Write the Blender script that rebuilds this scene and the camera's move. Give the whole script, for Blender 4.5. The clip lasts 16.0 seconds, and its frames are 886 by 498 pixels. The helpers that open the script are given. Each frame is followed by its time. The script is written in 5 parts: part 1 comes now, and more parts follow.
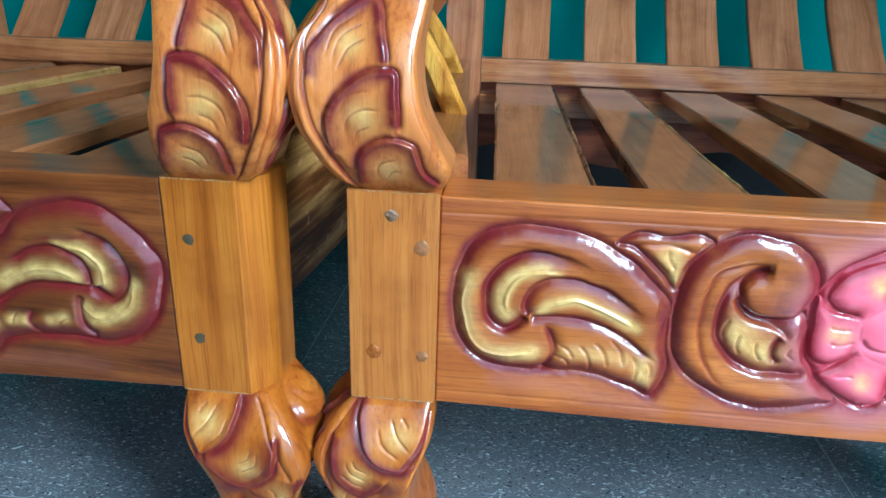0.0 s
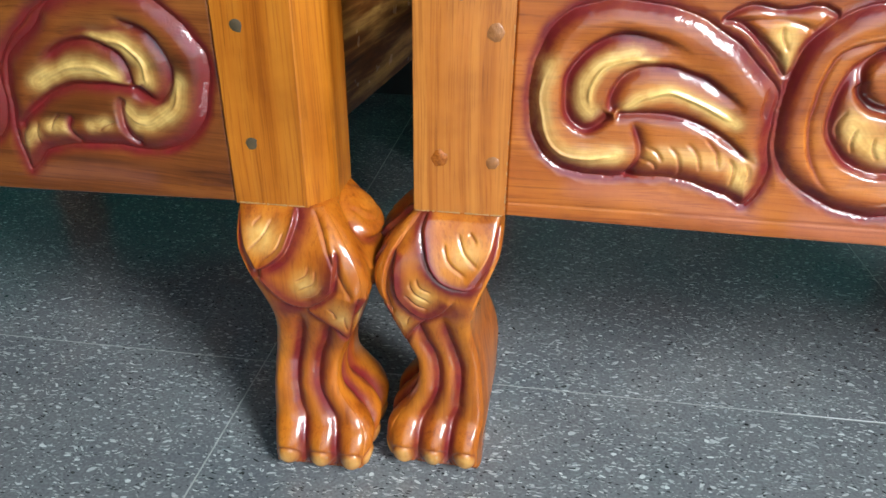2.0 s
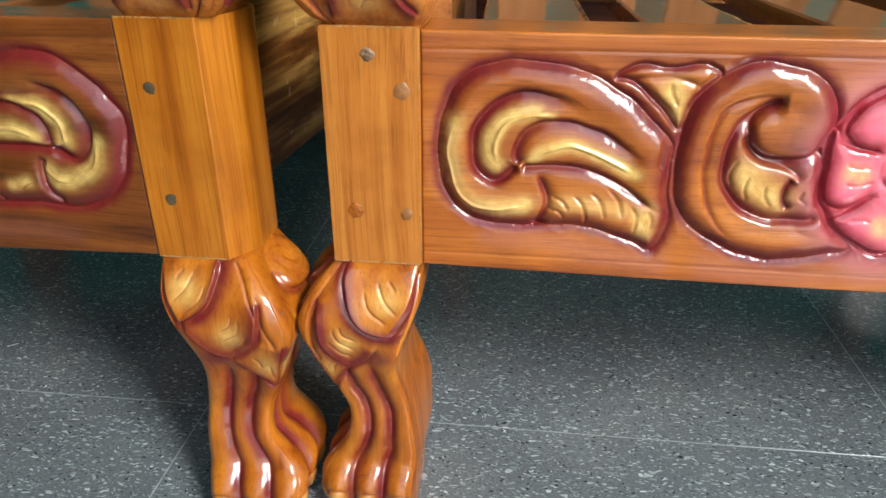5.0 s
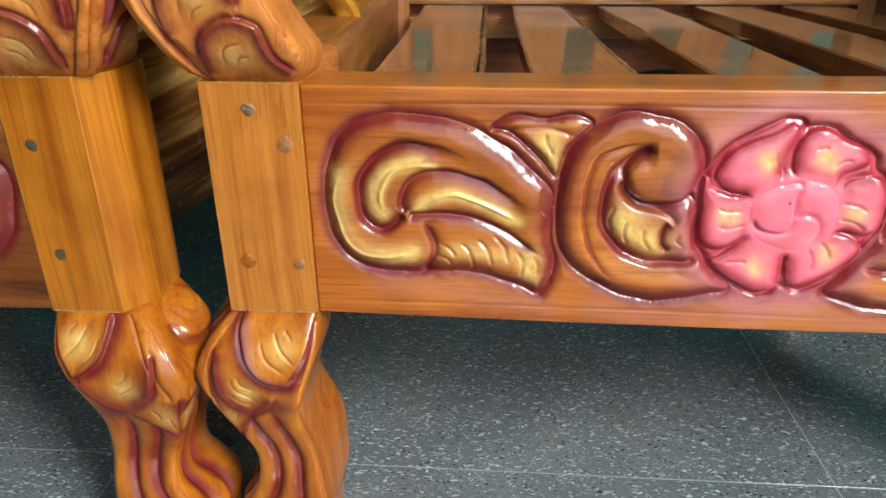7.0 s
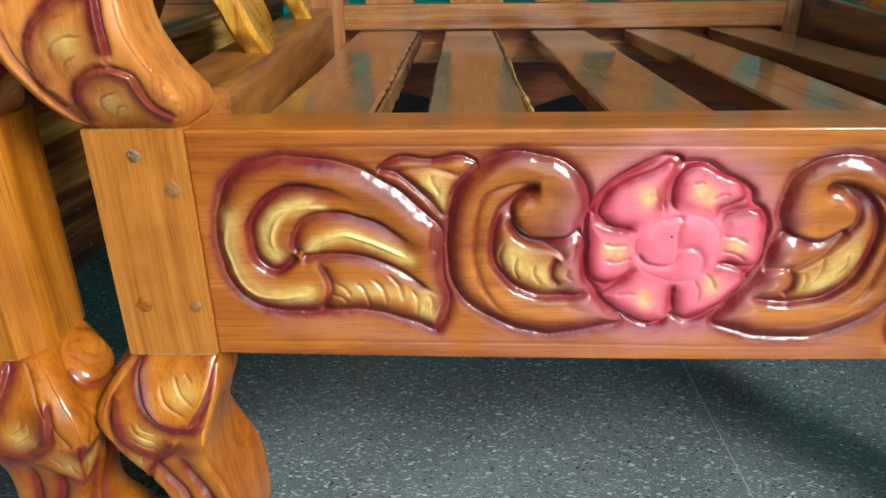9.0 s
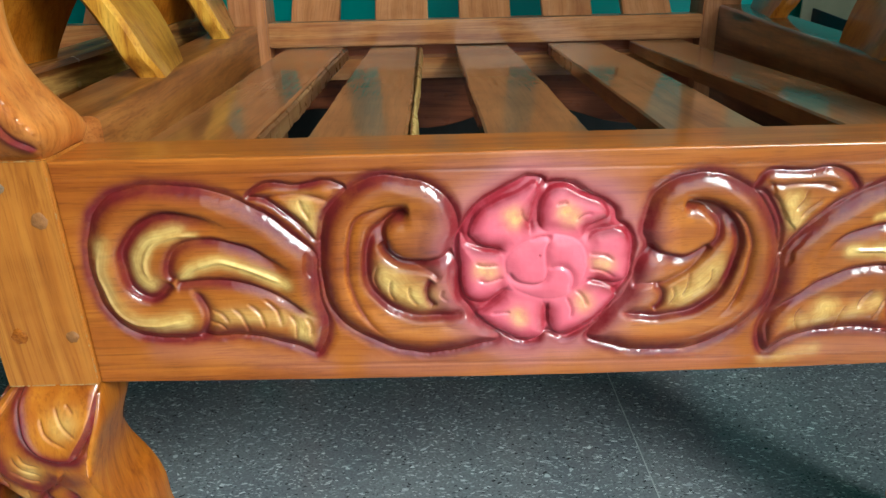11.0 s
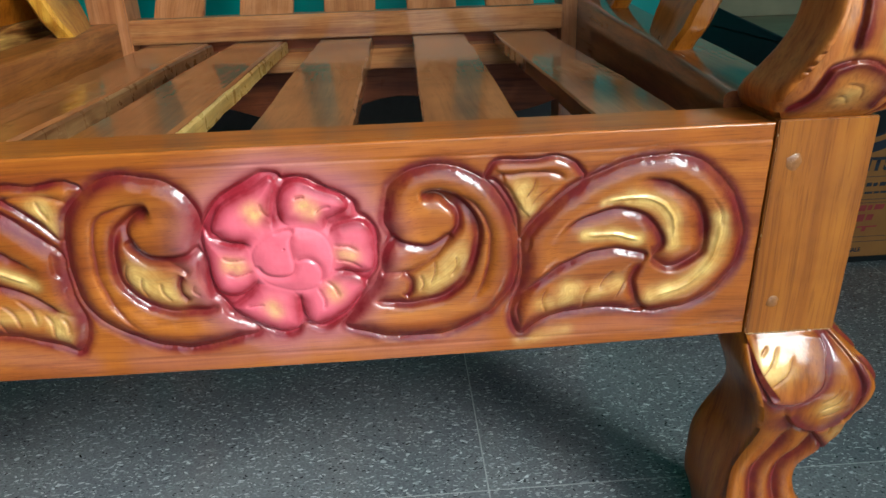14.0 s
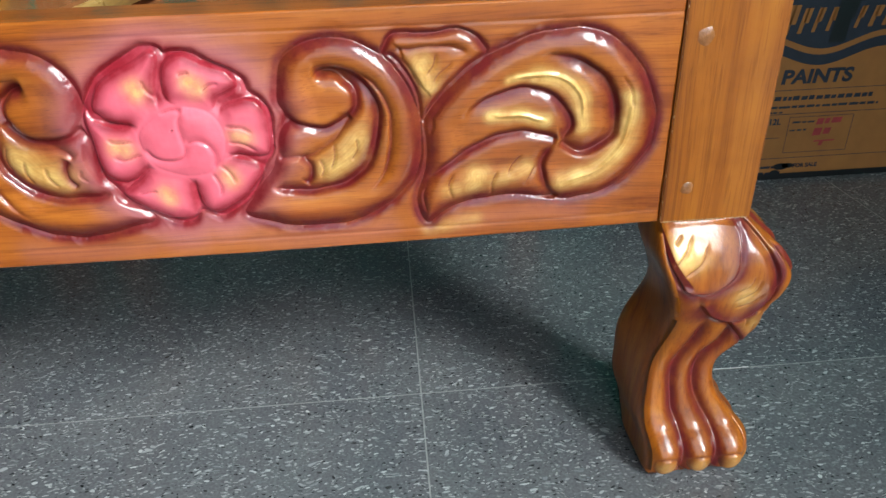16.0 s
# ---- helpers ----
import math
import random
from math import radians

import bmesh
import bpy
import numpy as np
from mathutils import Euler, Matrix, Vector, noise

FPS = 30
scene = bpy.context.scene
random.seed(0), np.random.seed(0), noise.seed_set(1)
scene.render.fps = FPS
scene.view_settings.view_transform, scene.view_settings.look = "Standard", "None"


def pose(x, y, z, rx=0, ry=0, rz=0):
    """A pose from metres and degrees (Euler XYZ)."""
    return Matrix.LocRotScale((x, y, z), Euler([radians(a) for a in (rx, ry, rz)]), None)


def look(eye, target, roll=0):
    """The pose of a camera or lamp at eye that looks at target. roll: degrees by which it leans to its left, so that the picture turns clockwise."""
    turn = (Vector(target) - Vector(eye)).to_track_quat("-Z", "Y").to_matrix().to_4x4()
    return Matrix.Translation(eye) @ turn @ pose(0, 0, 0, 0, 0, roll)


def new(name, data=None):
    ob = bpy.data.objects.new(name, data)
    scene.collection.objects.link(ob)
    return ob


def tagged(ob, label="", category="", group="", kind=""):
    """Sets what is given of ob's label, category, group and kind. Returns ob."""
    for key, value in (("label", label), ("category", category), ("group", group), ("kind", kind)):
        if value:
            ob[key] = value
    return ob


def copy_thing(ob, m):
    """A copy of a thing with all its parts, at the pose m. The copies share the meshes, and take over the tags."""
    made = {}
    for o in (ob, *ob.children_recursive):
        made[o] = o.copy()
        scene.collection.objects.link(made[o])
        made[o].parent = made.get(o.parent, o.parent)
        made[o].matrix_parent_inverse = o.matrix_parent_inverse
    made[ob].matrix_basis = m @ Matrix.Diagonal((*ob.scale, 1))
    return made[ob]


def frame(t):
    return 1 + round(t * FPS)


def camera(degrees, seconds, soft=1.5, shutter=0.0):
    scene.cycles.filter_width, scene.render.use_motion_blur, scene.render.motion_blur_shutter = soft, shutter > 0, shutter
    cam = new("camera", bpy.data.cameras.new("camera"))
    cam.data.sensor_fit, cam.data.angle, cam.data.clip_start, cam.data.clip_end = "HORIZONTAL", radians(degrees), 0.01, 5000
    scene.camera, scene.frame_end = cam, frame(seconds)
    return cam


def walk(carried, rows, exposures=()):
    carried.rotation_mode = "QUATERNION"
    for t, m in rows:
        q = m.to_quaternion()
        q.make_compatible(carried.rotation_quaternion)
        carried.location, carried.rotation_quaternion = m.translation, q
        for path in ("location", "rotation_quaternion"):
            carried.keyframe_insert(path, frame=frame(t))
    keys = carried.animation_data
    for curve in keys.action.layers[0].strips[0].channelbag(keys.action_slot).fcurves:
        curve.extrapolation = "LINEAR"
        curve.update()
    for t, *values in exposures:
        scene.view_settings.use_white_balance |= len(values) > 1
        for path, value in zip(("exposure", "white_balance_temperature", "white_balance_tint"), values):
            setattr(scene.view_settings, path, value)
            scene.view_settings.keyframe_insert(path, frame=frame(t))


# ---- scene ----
cam = camera(65.4, 16.0)
PATH = [
    (0, (0.03875, -0.38590, 0.46726), (-0.04906, 0.54265, 0.10661), 1.787),
    (0.5, (0.03017, -0.38824, 0.44704), (-0.06448, 0.52568, 0.05233), 1.653),
    (1, (0.02012, -0.38270, 0.42463), (-0.08601, 0.51583, -0.00124), 1.809),
    (1.5, (0.01696, -0.38077, 0.40555), (-0.09356, 0.50071, -0.05356), 1.312),
    (2, (0.01457, -0.38011, 0.39151), (-0.10522, 0.49033, -0.08596), 0.707),
    (2.5, (0.01406, -0.38249, 0.38535), (-0.10227, 0.48304, -0.10181), 0.640),
    (3, (0.01926, -0.38306, 0.38644), (-0.10070, 0.48243, -0.09991), 0.275),
    (3.5, (0.02542, -0.38411, 0.39283), (-0.09123, 0.48698, -0.08425), 0.378),
    (6, (0.08160, -0.37255, 0.42103), (-0.00119, 0.52574, -0.01051), -0.079),
    (6.5, (0.09505, -0.37240, 0.42507), (0.02117, 0.53109, 0.00288), -0.104),
    (7, (0.10513, -0.37031, 0.42550), (0.03902, 0.53602, 0.00813), -0.223),
    (7.5, (0.11852, -0.36708, 0.42950), (0.05769, 0.54131, 0.01582), -0.395),
    (8, (0.13095, -0.36581, 0.43314), (0.08000, 0.54523, 0.02399), -0.470),
    (8.5, (0.14049, -0.36506, 0.43685), (0.09904, 0.54910, 0.03363), -0.692),
    (9, (0.15355, -0.36409, 0.44033), (0.12067, 0.55119, 0.03885), -0.810),
    (11.5, (0.23184, -0.36455, 0.44900), (0.24647, 0.55604, 0.05876), -1.345),
    (12, (0.25522, -0.36613, 0.44826), (0.28095, 0.55313, 0.05544), -1.207),
    (12.5, (0.27825, -0.36845, 0.44823), (0.31705, 0.54946, 0.05335), -1.122),
    (13, (0.30309, -0.37284, 0.45376), (0.34622, 0.54589, 0.06124), -1.771),
    (13.5, (0.32785, -0.37754, 0.45468), (0.37703, 0.53987, 0.05978), -2.149),
    (14, (0.34146, -0.38055, 0.45125), (0.39241, 0.53230, 0.04616), -1.947),
    (14.5, (0.35439, -0.38290, 0.44426), (0.41197, 0.52178, 0.02208), -1.748),
    (15, (0.36948, -0.38573, 0.43594), (0.42798, 0.51064, -0.00349), -2.165),
    (15.5, (0.38183, -0.38539, 0.42740), (0.44678, 0.49830, -0.03616), -1.952),
    (16, (0.39137, -0.38633, 0.41401), (0.45409, 0.48679, -0.06944), -1.901),
]
walk(cam, [(t, look(eye, target, roll)) for t, eye, target, roll in PATH], [(0, 0.12, 4620, -9), (0.8, 0.10, 4950, -7), (1.6, 0.10, 6050, 2), (6.0, 0.02, 6400, -1), (9.0, -0.04, 6080, -9), (12.5, -0.24, 5950, -8), (14.0, -0.26, 6100, -3), (16.0, -0.15, 6300, 3)])

# ---- world and light ----
world = bpy.data.worlds.new("world")
scene.world = world
world.use_nodes = True
wn = world.node_tree.nodes
sky = wn.new("ShaderNodeTexSky")
sky.sky_type, sky.sun_disc = "NISHITA", False
sky.sun_elevation, sky.sun_rotation = radians(50), radians(200)
world.node_tree.links.new(sky.outputs[0], wn["Background"].inputs[0])
wn["Background"].inputs[1].default_value = 0.26


def area_lamp(name, m, sx, sy, watts, colour, spread=180):
    data = bpy.data.lights.new(name, "AREA")
    data.shape, data.size, data.size_y, data.energy, data.color = "RECTANGLE", sx, sy, watts, colour
    data.spread = radians(spread)
    ob = new(name, data)
    ob.matrix_world = m
    return ob


# daylight as from a side doorway and shop front behind the camera, both assumed
area_lamp("doorway_daylight", look((1.48, -1.32, 1.45), (0.10, -0.10, 0.12)), 0.65, 1.1, 10.8, (0.94, 0.97, 1.0), 50)
# two fill lamps added to brighten what the side lamp leaves dark
area_lamp("doorway_low_daylight", pose(1.57, -1.55, 1.05, 0, 90, 0), 1.9, 0.8, 8, (0.97, 0.99, 1.0))
area_lamp("shopfront_daylight", look((0.75, -1.95, 1.30), (0.45, 0.2, 0.70)), 1.1, 2.2, 10.5, (0.94, 0.97, 1.0))


# ---- materials ----
def nodes_of(name):
    m = bpy.data.materials.new(name)
    m.use_nodes = True
    nt = m.node_tree
    return m, nt, nt.nodes["Principled BSDF"]


def node(nt, kind, **sets):
    n = nt.nodes.new(kind)
    for k, v in sets.items():
        if k in n.inputs:
            n.inputs[k].default_value = v
    return n


def link(nt, a, b):
    nt.links.new(a, b)


def ramp(nt, fac, stops):
    n = nt.nodes.new("ShaderNodeValToRGB")
    while len(n.color_ramp.elements) < len(stops):
        n.color_ramp.elements.new(0.5)
    for e, (p, c) in zip(n.color_ramp.elements, stops):
        e.position, e.color = p, (*c, 1) if len(c) == 3 else c
    link(nt, fac, n.inputs[0])
    return n.outputs[0]


def mix(nt, fac, a, b, blend="MIX"):
    n = nt.nodes.new("ShaderNodeMix")
    n.data_type, n.blend_type = "RGBA", blend
    for sock, val in ((n.inputs[0], fac), (n.inputs[6], a), (n.inputs[7], b)):
        if isinstance(val, (int, float)):
            sock.default_value = val
        elif isinstance(val, tuple):
            sock.default_value = (*val, 1)
        else:
            link(nt, val, sock)
    return n.outputs[2]


def calc(nt, op, a, b=0.0):
    n = nt.nodes.new("ShaderNodeMath")
    n.operation = op
    for sock, val in zip(n.inputs, (a, b)):
        if isinstance(val, (int, float)):
            sock.default_value = val
        else:
            link(nt, val, sock)
    return n.outputs[0]


def grain_coords(nt, axis, own):
    """Object coordinates squeezed along the grain; own: each piece is cut from another board."""
    tc = nt.nodes.new("ShaderNodeTexCoord")
    vec = tc.outputs["Object"]
    if own:
        info = nt.nodes.new("ShaderNodeObjectInfo")
        shift = nt.nodes.new("ShaderNodeVectorMath")
        shift.operation = "MULTIPLY_ADD"
        link(nt, info.outputs["Random"], shift.inputs[0])
        shift.inputs[1].default_value = (3.1, 5.7, 4.3)
        link(nt, vec, shift.inputs[2])
        vec = shift.outputs[0]
    return vec


def stretched(nt, vec, axis, along, across, lean=""):
    mp = nt.nodes.new("ShaderNodeMapping")
    mp.inputs["Scale"].default_value = tuple(along if "XYZ"[i] in axis + lean else across for i in range(3))
    link(nt, vec, mp.inputs[0])
    return mp.outputs[0]


def wood_colour(nt, axis, own, dark, mid, light, streak=0.42, band=75.0, lean="", pores=0.30):
    vec = grain_coords(nt, axis, own)
    warp = node(nt, "ShaderNodeTexNoise", Scale=1.0, Detail=2.0)
    link(nt, stretched(nt, vec, axis, 2.2, 9.0), warp.inputs[0])
    bent = nt.nodes.new("ShaderNodeVectorMath")
    bent.operation = "MULTIPLY_ADD"
    link(nt, warp.outputs["Color"], bent.inputs[0])
    bent.inputs[1].default_value = (0.035, 0.035, 0.035)
    link(nt, vec, bent.inputs[2])
    broad = node(nt, "ShaderNodeTexNoise", Scale=1.0, Detail=4.0, Roughness=0.6)
    link(nt, stretched(nt, bent.outputs[0], axis, band / 25, band, lean), broad.inputs[0])
    fine = node(nt, "ShaderNodeTexNoise", Scale=1.0, Detail=3.0, Roughness=0.65)
    link(nt, stretched(nt, bent.outputs[0], axis, 6.0, 380.0, lean), fine.inputs[0])
    blot = node(nt, "ShaderNodeTexNoise", Scale=16.0, Detail=4.0, Roughness=0.6)
    link(nt, vec, blot.inputs[0])
    pore = node(nt, "ShaderNodeTexNoise", Scale=1.0, Detail=1.0)
    link(nt, stretched(nt, bent.outputs[0], axis, 24.0, 1100.0, lean), pore.inputs[0])
    a = ramp(nt, broad.outputs[0], [(0.32, dark), (0.46, mid), (0.68, light)])
    b = ramp(nt, fine.outputs[0], [(0.36, (0.46, 0.34, 0.27)), (0.49, (1, 1, 1))])
    c = mix(nt, streak, a, b, "MULTIPLY")
    c = mix(nt, pores, c, ramp(nt, pore.outputs[0], [(0.33, (0.38, 0.26, 0.20)), (0.42, (1, 1, 1))]), "MULTIPLY")
    d = ramp(nt, blot.outputs[0], [(0.30, (0.68, 0.60, 0.55)), (0.5, (0.95, 0.93, 0.9)), (0.7, (1.12, 1.12, 1.10))])
    return mix(nt, 0.8, c, d, "MULTIPLY"), fine.outputs[0], vec


def varnish(nt, b, vec, rough, coat, grain, bump=0.12):
    """A brushed clear coat: a little uneven, with a few dust nibs."""
    lump = node(nt, "ShaderNodeTexNoise", Scale=55.0, Detail=3.0)
    link(nt, vec, lump.inputs[0])
    nib = node(nt, "ShaderNodeTexVoronoi", Scale=260.0)
    link(nt, vec, nib.inputs[0])
    h = calc(nt, "ADD", calc(nt, "MULTIPLY", lump.outputs[0], 0.55), calc(nt, "MULTIPLY", grain, 0.30))
    h = calc(nt, "ADD", h, calc(nt, "MULTIPLY", calc(nt, "LESS_THAN", nib.outputs["Distance"], 0.11), 0.12))
    ripple = node(nt, "ShaderNodeTexNoise", Scale=330.0, Detail=2.0)
    link(nt, vec, ripple.inputs[0])
    h = calc(nt, "ADD", h, calc(nt, "MULTIPLY", ripple.outputs[0], 0.16))
    bp = node(nt, "ShaderNodeBump", Strength=bump, Distance=0.002)
    link(nt, h, bp.inputs["Height"])
    link(nt, bp.outputs[0], b.inputs["Normal"])
    link(nt, bp.outputs[0], b.inputs["Coat Normal"])
    b.inputs["Roughness"].default_value = 0.45
    b.inputs["Specular IOR Level"].default_value = 0.18
    b.inputs["Coat Weight"].default_value = coat
    link(nt, ramp(nt, lump.outputs[0], [(0.3, (rough * 0.7,) * 3), (0.75, (rough * 1.5,) * 3)]), b.inputs["Coat Roughness"])


def wood(name, axis, dark, mid, light, own=True, rough=0.08, coat=0.8, streak=0.40, band=75.0, lean=""):
    m, nt, b = nodes_of(name)
    col, grain, vec = wood_colour(nt, axis, own, dark, mid, light, streak, band, lean)
    link(nt, col, b.inputs["Base Color"])
    varnish(nt, b, vec, rough, coat, grain)
    return m


def carved_wood(name, axis, dark, mid, light, own=False, pores=0.30):
    """Varnished teak with sprayed maroon stain, gold paint and pink paint where the carver's sprayer went."""
    m, nt, b = nodes_of(name)
    col, grain, vec = wood_colour(nt, axis, own, dark, mid, light, pores=pores)
    masks = {}
    for key in ("maroon", "gold", "pink"):
        at = nt.nodes.new("ShaderNodeAttribute")
        at.attribute_name = key
        masks[key] = at.outputs["Fac"]
    patch = node(nt, "ShaderNodeTexNoise", Scale=120.0, Detail=3.0)
    link(nt, vec, patch.inputs[0])
    worn = ramp(nt, patch.outputs[0], [(0.25, (0.55,) * 3), (0.6, (1,) * 3)])
    gold = calc(nt, "MULTIPLY", masks["gold"], worn)
    goldcol = mix(nt, patch.outputs[0], (0.80, 0.44, 0.105), (0.95, 0.66, 0.23))
    pinkcol = mix(nt, patch.outputs[0], (0.74, 0.108, 0.152), (0.83, 0.160, 0.215))
    # thin pink turns lavender: overspray with the varnish's sky reflection mixed in
    pinkcol = mix(nt, masks["pink"], (0.56, 0.26, 0.37), pinkcol)
    col = mix(nt, masks["pink"], col, pinkcol)
    col = mix(nt, gold, col, goldcol)
    stain = mix(nt, patch.outputs[0], (0.100, 0.007, 0.007), (0.185, 0.014, 0.014))
    stain = mix(nt, calc(nt, "MULTIPLY", masks["pink"], 0.85), stain, (0.33, 0.016, 0.030))
    soft = ramp(nt, masks["maroon"], [(0.06, (0,) * 3), (0.34, (0.50,) * 3), (0.66, (1,) * 3)])
    uneven = node(nt, "ShaderNodeTexNoise", Scale=48.0, Detail=4.0, Roughness=0.65)
    link(nt, vec, uneven.inputs[0])
    soft = calc(nt, "MULTIPLY", soft, ramp(nt, uneven.outputs[0], [(0.32, (0.66,) * 3), (0.56, (1,) * 3)]))
    col = mix(nt, soft, col, stain)
    link(nt, col, b.inputs["Base Color"])
    link(nt, calc(nt, "MULTIPLY", gold, 0.30), b.inputs["Metallic"])
    varnish(nt, b, vec, 0.12, 0.85, grain, 0.20)
    return m


TEAK = ((0.265, 0.058, 0.007), (0.375, 0.096, 0.011), (0.46, 0.136, 0.016))
AMBER = ((0.24, 0.050, 0.003), (0.385, 0.098, 0.006), (0.48, 0.150, 0.012))
BROWN = ((0.085, 0.021, 0.007), (0.16, 0.043, 0.012), (0.24, 0.078, 0.022))
RAIL = carved_wood("carved teak", "X", *TEAK)
# a darker, browner carved teak for the neighbouring rail
RAIL_DARK = carved_wood("carved brown teak", "X", (0.075, 0.019, 0.005), (0.16, 0.043, 0.008), (0.26, 0.080, 0.015))
LEG = carved_wood("carved teak leg", "Z", *AMBER, own=True, pores=0.10)
ARM = carved_wood("carved orange teak arm", "Z", (0.36, 0.085, 0.012), (0.55, 0.160, 0.027), (0.66, 0.235, 0.050), own=True, pores=0.10)
POST = wood("varnished teak post", "Z", (0.290, 0.075, 0.004), (0.390, 0.114, 0.007), (0.455, 0.154, 0.014))
POST_PALE = wood("paler varnished teak post", "Z", (0.32, 0.090, 0.012), (0.42, 0.130, 0.018), (0.50, 0.178, 0.030))
POST_DARK = wood("deeper amber varnished teak post", "Z", (0.21, 0.054, 0.003), (0.31, 0.088, 0.005), (0.38, 0.122, 0.009), rough=0.14)
HONEY = wood("honey yellow varnished teak", "Z", (0.42, 0.150, 0.014), (0.60, 0.260, 0.026), (0.70, 0.360, 0.055))
SLAT = wood("varnished teak slat", "Y", (0.22, 0.072, 0.022), (0.30, 0.103, 0.031), (0.37, 0.138, 0.044), rough=0.07, coat=1.0, streak=0.22)
SIDE = wood("dark varnished teak beam", "Y", *BROWN, rough=0.08, coat=1.0)
RUSSET = wood("russet varnished beam", "Y", (0.15, 0.045, 0.010), (0.30, 0.095, 0.020), (0.40, 0.150, 0.036), rough=0.12, coat=0.5)
STREAK = wood("streaky heartwood beam", "Y", (0.050, 0.015, 0.004), (0.22, 0.072, 0.015), (0.88, 0.50, 0.14), rough=0.2, streak=0.25, band=62.0)
BACK = wood("varnished teak back", "X", (0.28, 0.085, 0.024), (0.47, 0.170, 0.050), (0.60, 0.27, 0.10), rough=0.1)
BOARD = wood("varnished teak upright", "Z", (0.36, 0.128, 0.044), (0.48, 0.180, 0.066), (0.58, 0.245, 0.105), rough=0.14, streak=0.22, lean="Y")
BARK = wood("brown slat edge", "Y", (0.06, 0.022, 0.009), (0.16, 0.060, 0.020), (0.34, 0.17, 0.065), rough=0.3)
DARK = wood("dark red-brown apron", "X", (0.15, 0.034, 0.013), (0.27, 0.066, 0.023), (0.35, 0.096, 0.034), rough=0.35, coat=0.3)
SAP = wood("pale sapwood", "Y", (0.32, 0.14, 0.03), (0.50, 0.27, 0.07), (0.62, 0.40, 0.13), rough=0.3)


def plain(name, colour, rough, var=0.15, scale=30.0, bump=0.0, metal=0.0):
    m, nt, b = nodes_of(name)
    tc = nt.nodes.new("ShaderNodeTexCoord")
    n = node(nt, "ShaderNodeTexNoise", Scale=scale, Detail=5.0, Roughness=0.6)
    link(nt, tc.outputs["Object"], n.inputs[0])
    lo, hi = (tuple(min(1.0, c * (1 + s * var)) for c in colour) for s in (-1, 1))
    link(nt, ramp(nt, n.outputs[0], [(0.3, lo), (0.7, hi)]), b.inputs["Base Color"])
    b.inputs["Roughness"].default_value, b.inputs["Metallic"].default_value = rough, metal
    if bump:
        bp = node(nt, "ShaderNodeBump", Strength=bump, Distance=0.003)
        link(nt, n.outputs[0], bp.inputs["Height"])
        link(nt, bp.outputs[0], b.inputs["Normal"])
    return m


WALL = plain("teal wall paint", (0.010, 0.40, 0.34), 0.45, 0.10, 6.0, 0.15)
CEILING = plain("white ceiling paint", (0.72, 0.72, 0.70), 0.8, 0.05, 5.0)
CARD = plain("kraft cardboard", (0.30, 0.118, 0.024), 0.75, 0.12, 22.0, 0.1)
# the olive-grey puts the carton top's reflected sheen into its colour
CARDTOP = plain("olive-grey cardboard with sheen", (0.26, 0.22, 0.13), 0.6, 0.15, 14.0, 0.1)
NAVY = plain("navy print and side shade", (0.012, 0.016, 0.028), 0.6, 0.2, 60.0)
REDPEN = plain("red marker", (0.30, 0.03, 0.03), 0.7, 0.2, 60.0)
TAPE = plain("black tape", (0.008, 0.008, 0.009), 0.35, 0.2, 40.0)
STEEL = plain("rusty screw steel", (0.20, 0.105, 0.055), 0.3, 0.6, 300.0, 0.5, 0.1)
PUTTY = plain("glossy putty plug", (0.27, 0.105, 0.034), 0.22, 0.25, 220.0, 0.3)
KNOT = plain("dark wood knot", (0.28, 0.075, 0.010), 0.15, 0.5, 380.0)
HOLE = plain("painted hole shade", (0.07, 0.045, 0.020), 0.6, 0.3, 200.0)
FILLER = plain("joint filler and seam glints", (0.33, 0.16, 0.055), 0.3, 0.3, 300.0, 0.3)
# near-black: shade low on the back wall is put into this colour
SKIRT = plain("dark skirting with shade", (0.016, 0.014, 0.016), 0.55, 0.3, 60.0)
GROUT = plain("pale joint filler", (0.27, 0.27, 0.26), 0.8, 0.2, 90.0)


